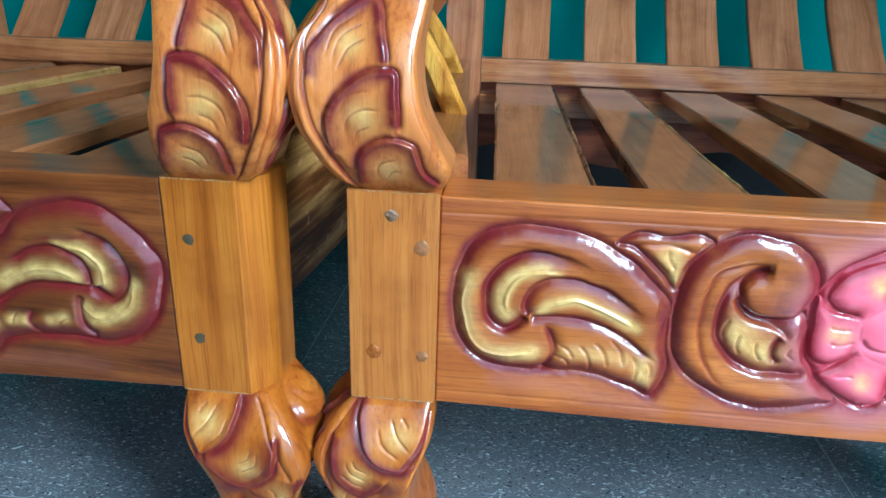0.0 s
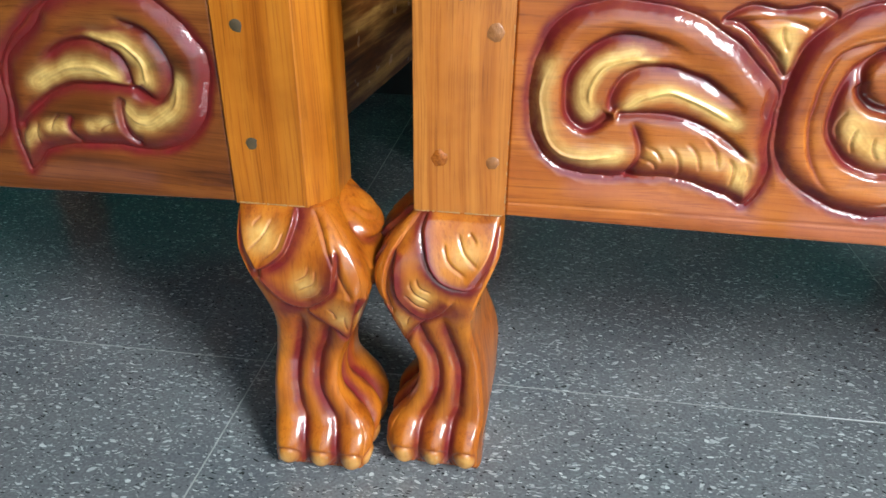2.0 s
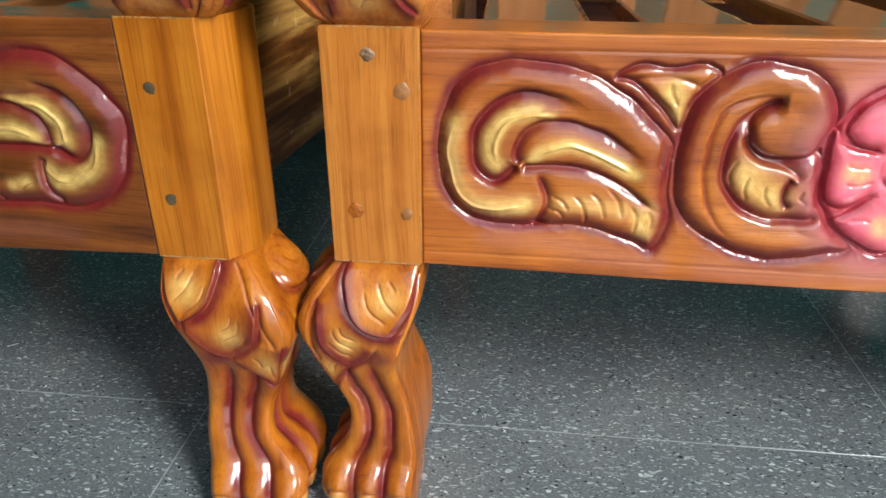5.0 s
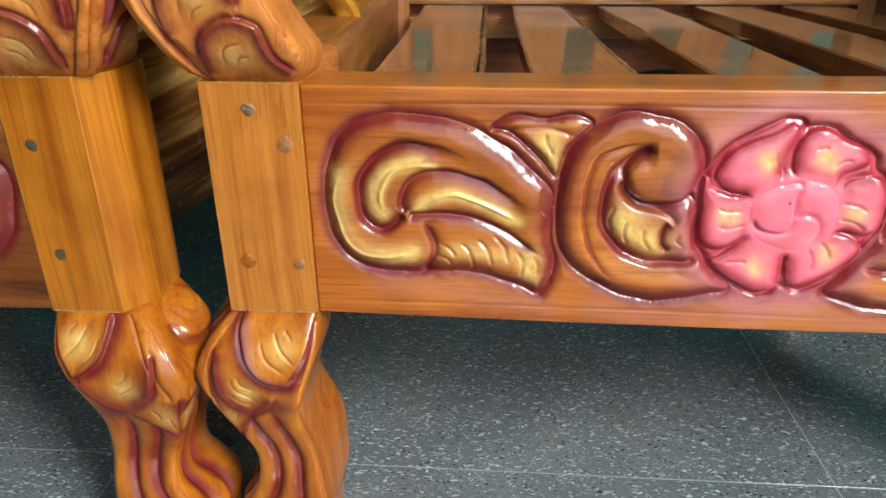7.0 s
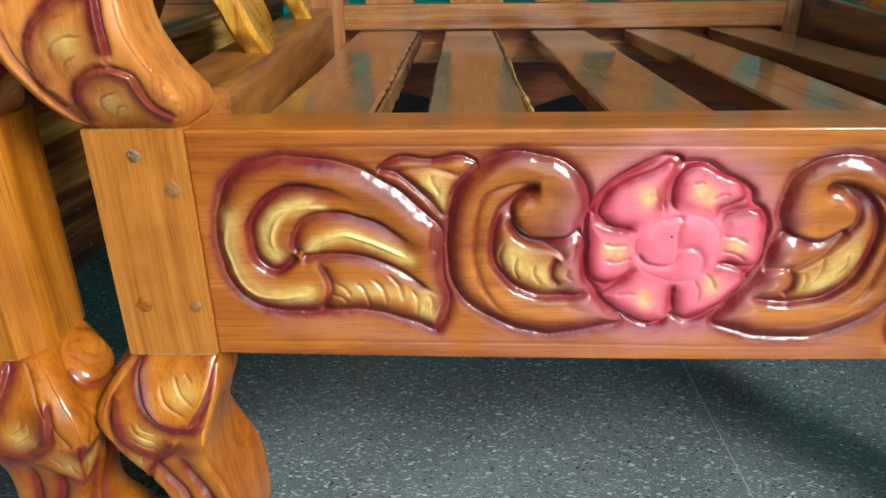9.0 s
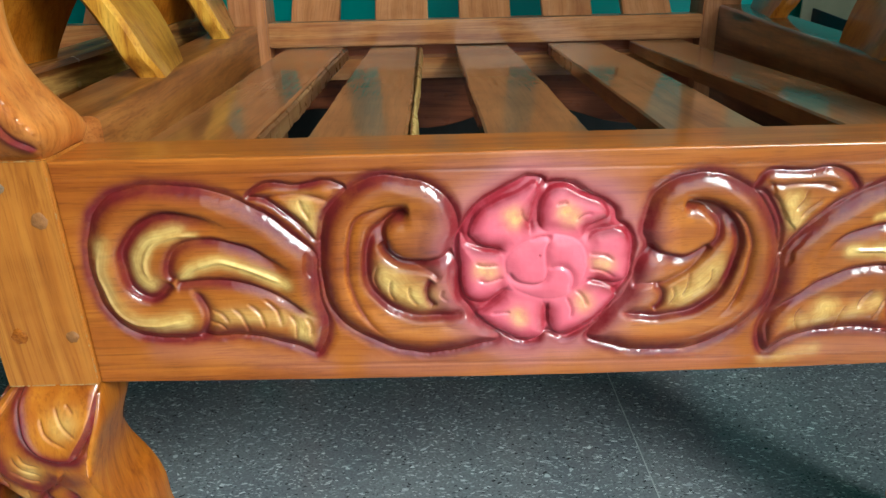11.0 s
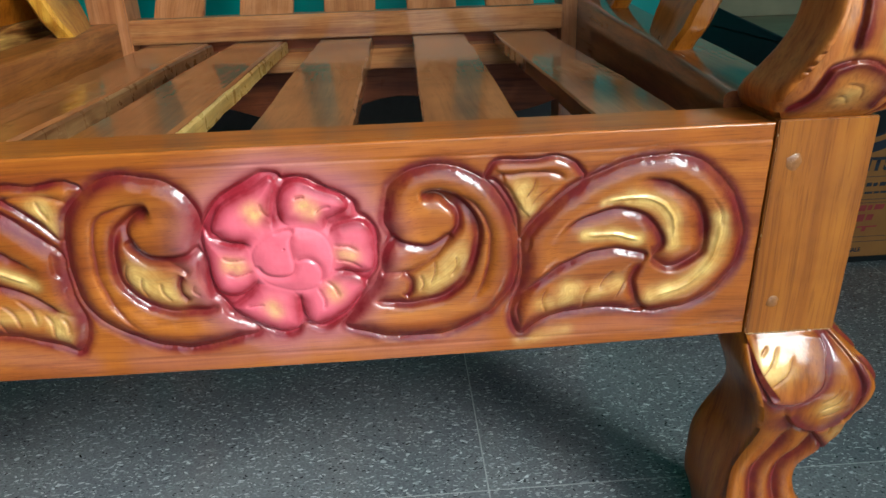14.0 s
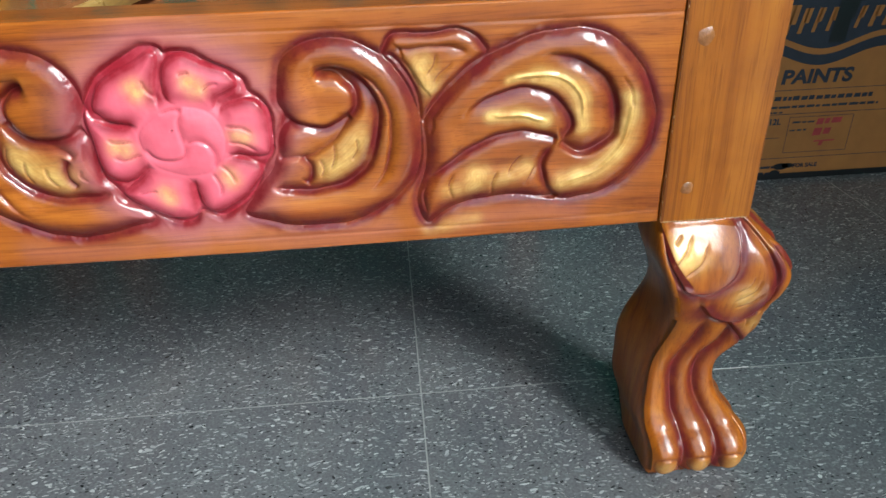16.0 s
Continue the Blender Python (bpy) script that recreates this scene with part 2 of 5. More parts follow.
def terrazzo():
    """Dark grey cement full of marble chips: small flakes, slivers and a few larger pieces."""
    m, nt, b = nodes_of("dark terrazzo")
    tc = nt.nodes.new("ShaderNodeTexCoord")
    info = nt.nodes.new("ShaderNodeObjectInfo")
    off = nt.nodes.new("ShaderNodeVectorMath")
    off.operation = "MULTIPLY_ADD"
    link(nt, info.outputs["Random"], off.inputs[0])
    off.inputs[1].default_value = (7.3, 3.9, 0.0)
    link(nt, tc.outputs["Object"], off.inputs[2])
    vec = off.outputs[0]
    cloud = node(nt, "ShaderNodeTexNoise", Scale=7.0, Detail=4.0)
    link(nt, vec, cloud.inputs[0])
    grit = node(nt, "ShaderNodeTexNoise", Scale=420.0, Detail=2.0)
    link(nt, vec, grit.inputs[0])
    col = ramp(nt, cloud.outputs[0], [(0.3, (0.112, 0.117, 0.126)), (0.7, (0.164, 0.165, 0.168))])
    col = mix(nt, 0.8, col, ramp(nt, grit.outputs[0], [(0.3, (0.7,) * 3), (0.7, (1.25,) * 3)]), "MULTIPLY")
    twist = node(nt, "ShaderNodeTexNoise", Scale=60.0, Detail=1.0)
    link(nt, vec, twist.inputs[0])
    wv = nt.nodes.new("ShaderNodeVectorMath")
    wv.operation = "MULTIPLY_ADD"
    link(nt, twist.outputs["Color"], wv.inputs[0])
    wv.inputs[1].default_value = (0.013, 0.013, 0.0)
    link(nt, vec, wv.inputs[2])
    for scale, stretch, turn, size, share, tone in ((100, 2.6, 20, 0.30, 0.30, 0.52), (115, 3.0, -50, 0.31, 0.30, 0.48), (108, 3.3, 68, 0.31, 0.30, 0.44), (125, 2.4, 110, 0.31, 0.30, 0.40), (230, 1.8, 75, 0.34, 0.50, 0.34), (95, 1.5, 40, 0.23, 0.10, 0.56), (190, 2.4, 5, 0.34, 0.26, 0.05)):
        mp = nt.nodes.new("ShaderNodeMapping")
        mp.inputs["Rotation"].default_value = (0, 0, radians(turn))
        mp.inputs["Scale"].default_value = (scale, scale * stretch, 0)
        link(nt, wv.outputs[0], mp.inputs[0])
        vo = node(nt, "ShaderNodeTexVoronoi", Scale=1.0)
        vo.voronoi_dimensions = "2D"
        link(nt, mp.outputs[0], vo.inputs[0])
        sep = nt.nodes.new("ShaderNodeSeparateColor")
        link(nt, vo.outputs["Color"], sep.inputs[0])
        chosen = calc(nt, "LESS_THAN", sep.outputs[0], share)
        reach = calc(nt, "MULTIPLY", sep.outputs[1], size)
        inside = calc(nt, "MULTIPLY", chosen, calc(nt, "LESS_THAN", vo.outputs["Distance"], reach))
        shade = mix(nt, sep.outputs[2], (tone * 0.34, tone * 0.36, tone * 0.38), (tone, tone, tone * 0.98))
        col = mix(nt, inside, col, shade)
    link(nt, col, b.inputs["Base Color"])
    b.inputs["Roughness"].default_value = 0.22
    b.inputs["Specular IOR Level"].default_value = 0.45
    smear = ramp(nt, cloud.outputs[0], [(0.3, (0.09,) * 3), (0.7, (0.20,) * 3)])
    link(nt, smear, b.inputs["Roughness"])
    bp = node(nt, "ShaderNodeBump", Strength=0.05, Distance=0.001)
    link(nt, grit.outputs[0], bp.inputs["Height"])
    link(nt, bp.outputs[0], b.inputs["Normal"])
    return m


TERRAZZO = terrazzo()


# ---- mesh helpers ----
def part(name, bm, material, parent=None, label="", smooth=False):
    me = bpy.data.meshes.new(name)
    if smooth:
        for f in bm.faces:
            f.smooth = True
    bm.to_mesh(me)
    bm.free()
    me.materials.append(material)
    ob = new(name, me)
    ob.parent = parent
    if label:
        ob["label"] = label
    return ob


def mesh_part(name, verts, faces, material, parent=None, label="", masks=None, normals=None):
    me = bpy.data.meshes.new(name)
    me.from_pydata(np.asarray(verts, float).tolist(), [], [list(map(int, f)) for f in faces])
    me.polygons.foreach_set("use_smooth", [True] * len(me.polygons))
    for key, values in (masks or {}).items():
        me.attributes.new(key, "FLOAT", "POINT").data.foreach_set("value", np.asarray(values, np.float32).ravel())
    me.materials.append(material)
    me.update()
    if normals is not None:
        me.normals_split_custom_set_from_vertices(np.asarray(normals, float).tolist())
    ob = new(name, me)
    ob.parent = parent
    if label:
        ob["label"] = label
    return ob


def thing(name, at, label, category, group="", kind=""):
    ob = new(name)
    ob.matrix_world = at
    ob.empty_display_size = 0.05
    return tagged(ob, label, category, group, kind)


def block(x0, x1, y0, y1, z0, z1, bevel=0.002, segments=2, jitter=0.0, cuts=0, seed=0):
    """A sawn block with eased edges; jitter: how far its faces wander."""
    bm = bmesh.new()
    bmesh.ops.create_cube(bm, size=1)
    for v in bm.verts:
        v.co = (x0 + (v.co.x + 0.5) * (x1 - x0), y0 + (v.co.y + 0.5) * (y1 - y0), z0 + (v.co.z + 0.5) * (z1 - z0))
    if cuts:
        span = max((x1 - x0, 0), (y1 - y0, 1), (z1 - z0, 2))[1]
        along = [e for e in bm.edges if abs((e.verts[0].co - e.verts[1].co)[span]) > 1e-6]
        bmesh.ops.subdivide_edges(bm, edges=along, cuts=cuts)
        long = [e for e in bm.edges if abs((e.verts[0].co - e.verts[1].co)[span]) > 1e-6]
    else:
        long = list(bm.edges)
    if jitter:
        for v in bm.verts:
            v.co += jitter * Vector(noise.noise_vector(v.co * 9 + Vector((seed * 3.7, seed, 0))))
    if bevel:
        bmesh.ops.bevel(bm, geom=long, offset=bevel, segments=segments, affect="EDGES", clamp_overlap=True)
    bmesh.ops.recalc_face_normals(bm, faces=bm.faces)
    return bm


def loft(rings, closed_ends=True):
    """Rings of equal length joined into a skin, as verts and faces."""
    n, k = len(rings), len(rings[0])
    verts = [p for r in rings for p in r]
    faces = [(i * k + j, i * k + (j + 1) % k, (i + 1) * k + (j + 1) % k, (i + 1) * k + j) for i in range(n - 1) for j in range(k)]
    if closed_ends:
        faces += [tuple(range(k))[::-1], tuple((n - 1) * k + j for j in range(k))]
    return verts, faces


def spline(points, closed=False, step=0.6):
    """A smooth line through the points of a sketch, in millimetres, sampled evenly."""
    p = np.array(points, float)
    if closed:
        p = np.vstack([p[-1], p, p[0], p[1]])
    else:
        p = np.vstack([2 * p[0] - p[1], p, 2 * p[-1] - p[-2]])
    out = []
    for a, b, c, d in zip(p[:-3], p[1:-2], p[2:-1], p[3:]):
        s = np.linspace(0, 1, max(2, int(np.hypot(*(c - b)) / step) + 1))[:-1, None]
        out.append(0.5 * (2 * b + (c - a) * s + (2 * a - 5 * b + 4 * c - d) * s ** 2 + (3 * b - a - 3 * c + d) * s ** 3))
    if not closed:
        out.append(p[-2:-1])
    return np.vstack(out)


def ease(x):
    x = np.clip(x, 0, 1)
    return x * x * (3 - 2 * x)


def wander(u, v, cell, seed):
    """Smooth random waves of about the given length, between -1 and 1."""
    rnd = np.random.RandomState(seed)
    out = np.zeros_like(u)
    for _ in range(7):
        a, w, ph = rnd.uniform(0, math.tau), rnd.uniform(0.6, 1.6), rnd.uniform(0, math.tau)
        out += np.sin(math.tau * w * (u * math.cos(a) + v * math.sin(a)) / (2 * cell) + ph)
    return out / 3.5


class Relief:
    """A carved surface over a sheet of places (u, v) in millimetres: its height, its paint and which piece each place belongs to."""

    def __init__(self, u, v):
        self.u, self.v = u, v
        self.h = np.zeros_like(u)
        self.maroon, self.gold, self.pink = np.zeros_like(u), np.zeros_like(u), np.zeros_like(u)
        self.piece = np.zeros(u.shape, int)
        # the carver's hand: outlines wander by about half a millimetre
        self.wu = self.u + 0.5 * wander(u, v, 13.0, 1) + 0.10 * wander(u, v, 4.0, 2)
        self.wv = self.v + 0.5 * wander(u, v, 13.0, 3) + 0.10 * wander(u, v, 4.0, 4)

    def slide(self, by, up=0.0):
        """Moves what is drawn next along and up the sheet."""
        self.u, self.wu = self.u - by, self.wu - by
        self.v, self.wv = self.v - up, self.wv - up

    def near(self, line, pad):
        """Places within pad of a line's box: their mask, distance, side (+ left of the line) and share of the way along it."""
        lo, hi = line.min(0) - pad, line.max(0) + pad
        sel = (self.u > lo[0]) & (self.u < hi[0]) & (self.v > lo[1]) & (self.v < hi[1])
        p = np.stack([self.wu[sel], self.wv[sel]], 1)
        dist, idx = np.empty(len(p)), np.empty(len(p), int)
        for i in range(0, len(p), 6000):
            q = p[i:i + 6000]
            d2 = (q[:, :1] - line[None, :, 0]) ** 2 + (q[:, 1:] - line[None, :, 1]) ** 2
            k = d2.argmin(1)
            idx[i:i + 6000], dist[i:i + 6000] = k, np.sqrt(d2[np.arange(len(q)), k])
        tan = np.gradient(line, axis=0)[idx]
        side = np.sign(tan[:, 0] * (p[:, 1] - line[idx, 1]) - tan[:, 1] * (p[:, 0] - line[idx, 0]))
        return sel, dist, side, idx / max(1, len(line) - 1)

    def within(self, line, sel):
        """Which of the selected places lie inside a closed line."""
        x, y = self.wu[sel], self.wv[sel]
        inside = np.zeros(len(x), bool)
        for (x0, y0), (x1, y1) in zip(line, np.roll(line, -1, 0)):
            if y0 != y1:
                inside ^= ((y0 > y) != (y1 > y)) & (x < (x1 - x0) * (y - y0) / (y1 - y0) + x0)
        return inside

    def field(self, points, piece, crown=1.5, shoulder=9.0, groove=3.1, out=6.0, stain_in=7.6, stain_out=3.6, stain=0.98):
        """A raised form with a round shoulder that rises out of a groove along its outline."""
        line = spline(points, True)
        sel, d, _, _ = self.near(line, max(14.0, out * 2))
        ins = self.within(line[::2], sel)
        h, m, pc = self.h[sel], self.maroon[sel], self.piece[sel]
        x = np.clip(d / shoulder, 0, 1)
        swell = -groove + (groove + crown) * np.sin(x * math.pi / 2) ** 0.78 - 0.5 * crown * ease((d - shoulder) / shoulder)
        out = out * (1 + 0.5 * wander(self.u[sel], self.v[sel], 22.0, 11) + 0.2 * wander(self.u[sel], self.v[sel], 6.0, 12))
        h = np.where(ins, swell, np.minimum(h, np.where(d < np.maximum(out, 1.5), -0.5 * groove * np.clip(1 - d / np.maximum(out, 1.5), 0, 1) ** 1.5, 99)))
        m = np.maximum(m, stain * np.where(ins, np.exp(-(d / stain_in) ** 1.5), np.maximum(np.exp(-(d / stain_out) ** 1.5), 0.20 * np.exp(-(d / 8.5) ** 2))))
        self.h[sel], self.maroon[sel] = h, m
        self.piece[sel] = np.where(ins, piece, pc)

    def cut(self, points, depth, left, right, stain=0.9, stain_left=3.0, stain_right=3.0, only=None, taper=(0.12, 0.06)):
        """A knife cut along an open line, with its own slope and stain to each side."""
        line = spline(points)
        sel, d, side, s = self.near(line, 3.2 * max(left, right, stain_left, stain_right))
        fade = ease(np.minimum(s / max(taper[0], 1e-3), (1 - s) / max(taper[1], 1e-3)))
        w = np.where(side > 0, left, right)
        ms = np.where(side > 0, stain_left, stain_right)
        ok = np.isin(self.piece[sel], list(only)) if only else True
        self.h[sel] -= np.where(ok, depth * fade * np.exp(-(d / w) ** 1.4), 0)
        self.maroon[sel] = np.where(ok, np.maximum(self.maroon[sel], stain * fade * np.exp(-(d / ms) ** 1.4)), self.maroon[sel])

    def ridge(self, points, rise, width):
        line = spline(points)
        sel, d, _, s = self.near(line, 3 * width)
        self.h[sel] += rise * ease(np.minimum(s, 1 - s) / 0.15) * np.exp(-(d / width) ** 2)

    def paint(self, channel, points, width, strength=1.0, only=None):
        line = spline(points)
        sel, d, side, s = self.near(line, 3 * width)
        hair = 0.86 + 0.14 * np.sin(side * d * 2.4 + 3.0 * np.sin(s * 5 + line[0, 0])) * np.sin(side * d * 0.9 + line[0, 1])
        hair = hair if channel == "gold" else 1.0
        c = {"gold": self.gold, "pink": self.pink, "maroon": self.maroon}[channel]
        ok = np.isin(self.piece[sel], list(only)) if only else True
        c[sel] = np.where(ok, np.maximum(c[sel], strength * hair * np.exp(-(d / (0.85 * width)) ** 2)), c[sel])

    def scale(self, rim, back, base, edge, stain_in, stain_out, drop=2.0, reach=8.0, stain=0.97, gold=None):
        """A hollow carved scale: a rolled lip along its rim, sinking to a dish, melting away along its back."""
        line, rest = spline(rim), spline([rim[-1], *back, rim[0]])
        sel, d, _, s = self.near(line, 60.0)
        ins = self.within(np.vstack([line, rest])[::2], sel)
        p = np.stack([self.wu[sel], self.wv[sel]], 1)
        away = np.sqrt(((p[:, None, :] - rest[None, ::4, :]) ** 2).sum(2).min(1)) if len(p) < 60000 else np.full(len(p), 9.0)
        w = ease(away / 5) * ins
        lip = np.sqrt(np.clip(1 - (1 - np.clip(d / 1.6, 0, 1)) ** 2, 0, 1))
        h = base - drop + (drop + edge) * lip * np.exp(-np.clip(d - 1.6, 0, 99) / reach) + drop * lip * (1 - np.exp(-np.clip(d - 1.6, 0, 99) / reach))
        ends = ease(np.minimum(s, 1 - s) / 0.06)
        shade = np.where(ins, 0, ends * np.exp(-(d / 2.2) ** 2))
        self.h[sel] = (1 - w) * (self.h[sel] - 1.6 * shade) + w * h
        m = stain * ends * np.where(ins, np.exp(-(d / stain_in) ** 1.6), np.exp(-(d / stain_out) ** 1.6))
        self.maroon[sel] = np.maximum(self.maroon[sel] * (1 - 0.9 * w), m)
        self.gold[sel] = self.gold[sel] * (1 - w)
        if gold:
            cx, cz, ru, rv, strength = gold
            self.gold[sel] = np.maximum(self.gold[sel], w * strength * np.exp(-((p[:, 0] - cx) / ru) ** 2 - ((p[:, 1] - cz) / rv) ** 2))

    def veins(self, *lines, depth=1.5, left=1.0, right=0.4):
        for pts in lines:
            self.cut(pts, depth, left, right, 0.55, 0.5, 0.5, taper=(0.2, 0.2))

    def masks(self, pick=Ellipsis):
        return {"maroon": np.clip(self.maroon[pick], 0, 1), "gold": np.clip(self.gold[pick], 0, 1), "pink": np.clip(self.pink[pick], 0, 1)}


def soften(a, times=1):
    for _ in range(times):
        p = np.pad(a, 1, mode="edge")
        a = (4 * a + p[:-2, 1:-1] + p[2:, 1:-1] + p[1:-1, :-2] + p[1:-1, 2:]) / 8
    return a


# ---- the carved front rail: a flower between two scrolls and two leaves, sketched in millimetres from the rail's lower left corner ----
RAIL_L, RAIL_H, RAIL_Z = 559.0, 141.0, 0.2095
cols, lines_ = np.arange(0, RAIL_L + 0.01, 0.5), np.arange(0, RAIL_H + 0.01, 0.5)
cols, lines_ = np.linspace(0, RAIL_L, len(cols)), np.linspace(0, RAIL_H, len(lines_))
rail = Relief(*np.meshgrid(cols, lines_))
PIECES = {1: "leaf_carving", 2: "scroll_carving", 3: "small_leaf_carving", 4: "scroll_carving", 5: "small_leaf_carving", 6: "leaf_carving"}

def carve_rail(rail, other=False):
    """Carves the whole front. other: the neighbouring rail, whose outer leaf was cut by another hand."""
    rail.field([(140, 83), (127, 96), (115, 107), (102, 115), (90, 121), (72, 125), (53, 127), (41, 125), (27, 120), (18, 111), (12, 97), (9, 82), (9, 67), (12, 53), (19, 41), (28, 34), (40, 30), (57, 29), (69, 30), (81, 30), (96, 30), (111, 26), (125, 21), (135, 17), (141, 23), (144, 36), (142, 49), (140, 67)], 1, 3.0, 11.5)
    if not other:
        rail.field([(411, 78), (425, 94), (440, 107), (456, 116), (475, 123), (491, 125), (504, 125), (517, 120), (531, 110), (541, 97), (548, 80), (550, 62), (546, 48), (536, 34), (523, 25), (508, 21), (493, 21), (479, 23), (461, 25), (443, 24), (429, 21), (418, 15), (411, 11), (406, 16), (404, 25), (407, 38), (410, 49), (411, 63)], 6, 3.0, 11.5)
    else:
        rail.slide(0, -3)
        rail.field([(424, 69), (429, 84), (440, 95), (452, 105), (461, 115), (473, 121), (487, 125), (499, 127), (511, 126), (522, 122), (533, 115), (542, 107), (548, 99), (553, 92), (554, 82), (552, 71), (550, 62), (546, 53), (539, 43), (529, 37), (517, 33), (505, 32), (492, 34), (477, 34), (462, 33), (449, 31), (439, 28), (431, 20), (424, 15), (422, 27), (421, 39), (423, 54)], 6, 3.0, 11.5)
        rail.slide(0, 3)
    rail.field([(105, 118), (112, 124), (122, 126), (134, 124), (146, 127), (154, 126), (160, 121), (152, 112), (147, 103), (142, 91), (134, 98), (122, 110), (112, 117)], 3, 1.2, 7, 3.5, 3, 3.5, 2)
    rail.slide(12 * other)
    rail.field([(388, 115), (392, 124), (398, 127), (413, 126), (428, 128), (439, 125), (445, 119), (448, 113), (437, 106), (425, 95), (416, 84), (409, 76), (407, 91), (401, 105), (394, 113)], 5, 1.2, 7, 3.5, 3, 3.5, 2)
    rail.slide(-12 * other)
    rail.field([(247, 25), (234, 20), (214, 16), (197, 16), (179, 20), (166, 27), (154, 36), (146, 47), (143, 60), (142, 75), (143, 88), (146, 102), (152, 113), (161, 121), (172, 127), (183, 129), (195, 127), (207, 123), (217, 115), (222, 103), (222, 92), (219, 84), (222, 71), (226, 57), (232, 42)], 2, 3.0, 10.5)
    rail.slide(12 * other)
    rail.field([(300, 26), (311, 19), (331, 14), (352, 14), (369, 16), (387, 25), (400, 35), (407, 49), (409, 67), (407, 84), (400, 101), (392, 112), (381, 120), (370, 125), (355, 126), (342, 122), (333, 115), (329, 104), (328, 92), (331, 83), (326, 72), (323, 60), (317, 48)], 4, 3.0, 10.5)
    rail.slide(-12 * other)
    # inner edges of the leaves
    rail.cut([(94, 101), (77, 107), (64, 109), (53, 109), (43, 104), (34, 95), (29, 85), (29, 73), (31, 64), (37, 58), (44, 57), (51, 60), (57, 66)], 4.6, 5.5, 1.6, 0.95, 6.0, 2.6, [1], (0.25, 0.03))
    rail.cut([(128, 71), (113, 81), (101, 88), (88, 92), (75, 93), (66, 91), (58, 87), (54, 80), (53, 72), (57, 66)], 3.6, 5, 1.5, 0.95, 5.0, 2.4, [1], (0.25, 0.03))
    rail.cut([(143, 38), (126, 49), (113, 58), (96, 65), (80, 68), (67, 67), (57, 66)], 3.6, 3, 2.2, 0.95, 4.2, 2.4, [1], (0.25, 0.03))
    rail.cut([(65, 64), (71, 55), (73, 45), (70, 36), (66, 30)], 3.6, 4, 1.5, 0.92, 3, 2.5, [1], (0.25, 0.03))
    rail.ridge([(73, 96), (60, 96), (50, 93), (44, 85), (42, 77), (44, 70)], 1.5, 0.85)
    rail.ridge([(19, 92), (15, 75), (19, 56), (29, 43), (42, 40), (60, 43)], 1.4, 0.9)
    rail.ridge([(63, 71), (71, 77), (84, 80), (100, 75), (121, 65)], 1.5, 0.9)
    rail.paint("gold", [(19, 92), (15, 75), (19, 56), (29, 43), (42, 40), (60, 43)], 6.5, 0.95, [1])
    rail.paint("gold", [(63, 99), (47, 95), (38, 85), (38, 73), (44, 66)], 6.0, 0.95, [1])
    rail.paint("gold", [(73, 96), (60, 96), (50, 93), (44, 85), (42, 77), (44, 70)], 3.0, 0.9, [1])
    rail.paint("gold", [(63, 71), (71, 77), (84, 80), (100, 75), (121, 65)], 4.5, 0.95, [1])
    rail.paint("gold", [(129, 42), (130, 30)], 8.0, 0.9, [1])
    rail.paint("gold", [(80, 44), (98, 45), (116, 43)], 6.5, 0.5, [1])
    if not other:
        rail.cut([(471, 108), (485, 111), (498, 108), (512, 100), (521, 88), (525, 74), (524, 62), (516, 55), (505, 51), (496, 55), (491, 60)], 4.6, 1.6, 5.5, 0.95, 2.6, 6.0, [6], (0.25, 0.03))
        rail.cut([(432, 74), (443, 85), (460, 91), (473, 92), (486, 87), (495, 78), (498, 68), (495, 62), (491, 60)], 3.6, 1.5, 5, 0.95, 2.4, 5.0, [6], (0.25, 0.03))
        rail.cut([(404, 31), (416, 43), (433, 55), (450, 63), (467, 66), (481, 64), (491, 60)], 3.6, 2.2, 3, 0.95, 2.4, 4.2, [6], (0.25, 0.03))
        rail.cut([(489, 59), (484, 53), (481, 44), (484, 32), (491, 22)], 3.6, 1.5, 4, 0.92, 2.5, 3, [6], (0.25, 0.03))
        rail.ridge([(460, 98), (476, 100), (491, 98), (500, 90), (504, 80), (504, 70)], 1.5, 0.85)
        rail.ridge([(532, 84), (532, 68), (525, 49), (512, 39), (494, 33)], 1.4, 0.9)
        rail.ridge([(450, 77), (467, 77), (482, 73)], 1.5, 0.9)
        rail.paint("gold", [(532, 84), (532, 68), (525, 49), (512, 39), (494, 33)], 6.5, 0.95, [6])
        rail.paint("gold", [(476, 99), (492, 96), (502, 85), (504, 68)], 6.0, 0.95, [6])
        rail.paint("gold", [(460, 98), (476, 100), (491, 98), (500, 90), (504, 80), (504, 70)], 3.0, 0.9, [6])
        rail.paint("gold", [(450, 77), (467, 77), (482, 73)], 4.5, 0.95, [6])
        rail.paint("gold", [(442, 40), (438, 33)], 8.0, 0.9, [6])
        rail.paint("gold", [(424, 31), (452, 36), (472, 44)], 6.5, 0.5, [6])
    else:
        rail.slide(0, -3)
        rail.cut([(499, 109), (509, 107), (519, 102), (526, 94), (530, 84), (530, 75), (526, 68), (519, 63), (513, 65), (507, 69), (506, 72)], 4.6, 1.6, 5.0, 0.95, 2.6, 5.0, [6], (0.2, 0.03))
        rail.cut([(448, 81), (463, 91), (477, 96), (489, 95), (499, 90), (504, 82), (505, 75), (505, 71)], 3.8, 1.5, 4.5, 0.95, 2.6, 4.5, [6], (0.2, 0.03))
        rail.cut([(425, 42), (440, 56), (456, 66), (472, 71), (488, 71), (499, 70), (506, 69), (511, 65), (519, 61)], 3.8, 2.0, 3.0, 0.95, 2.4, 4.2, [6], (0.05, 0.1))
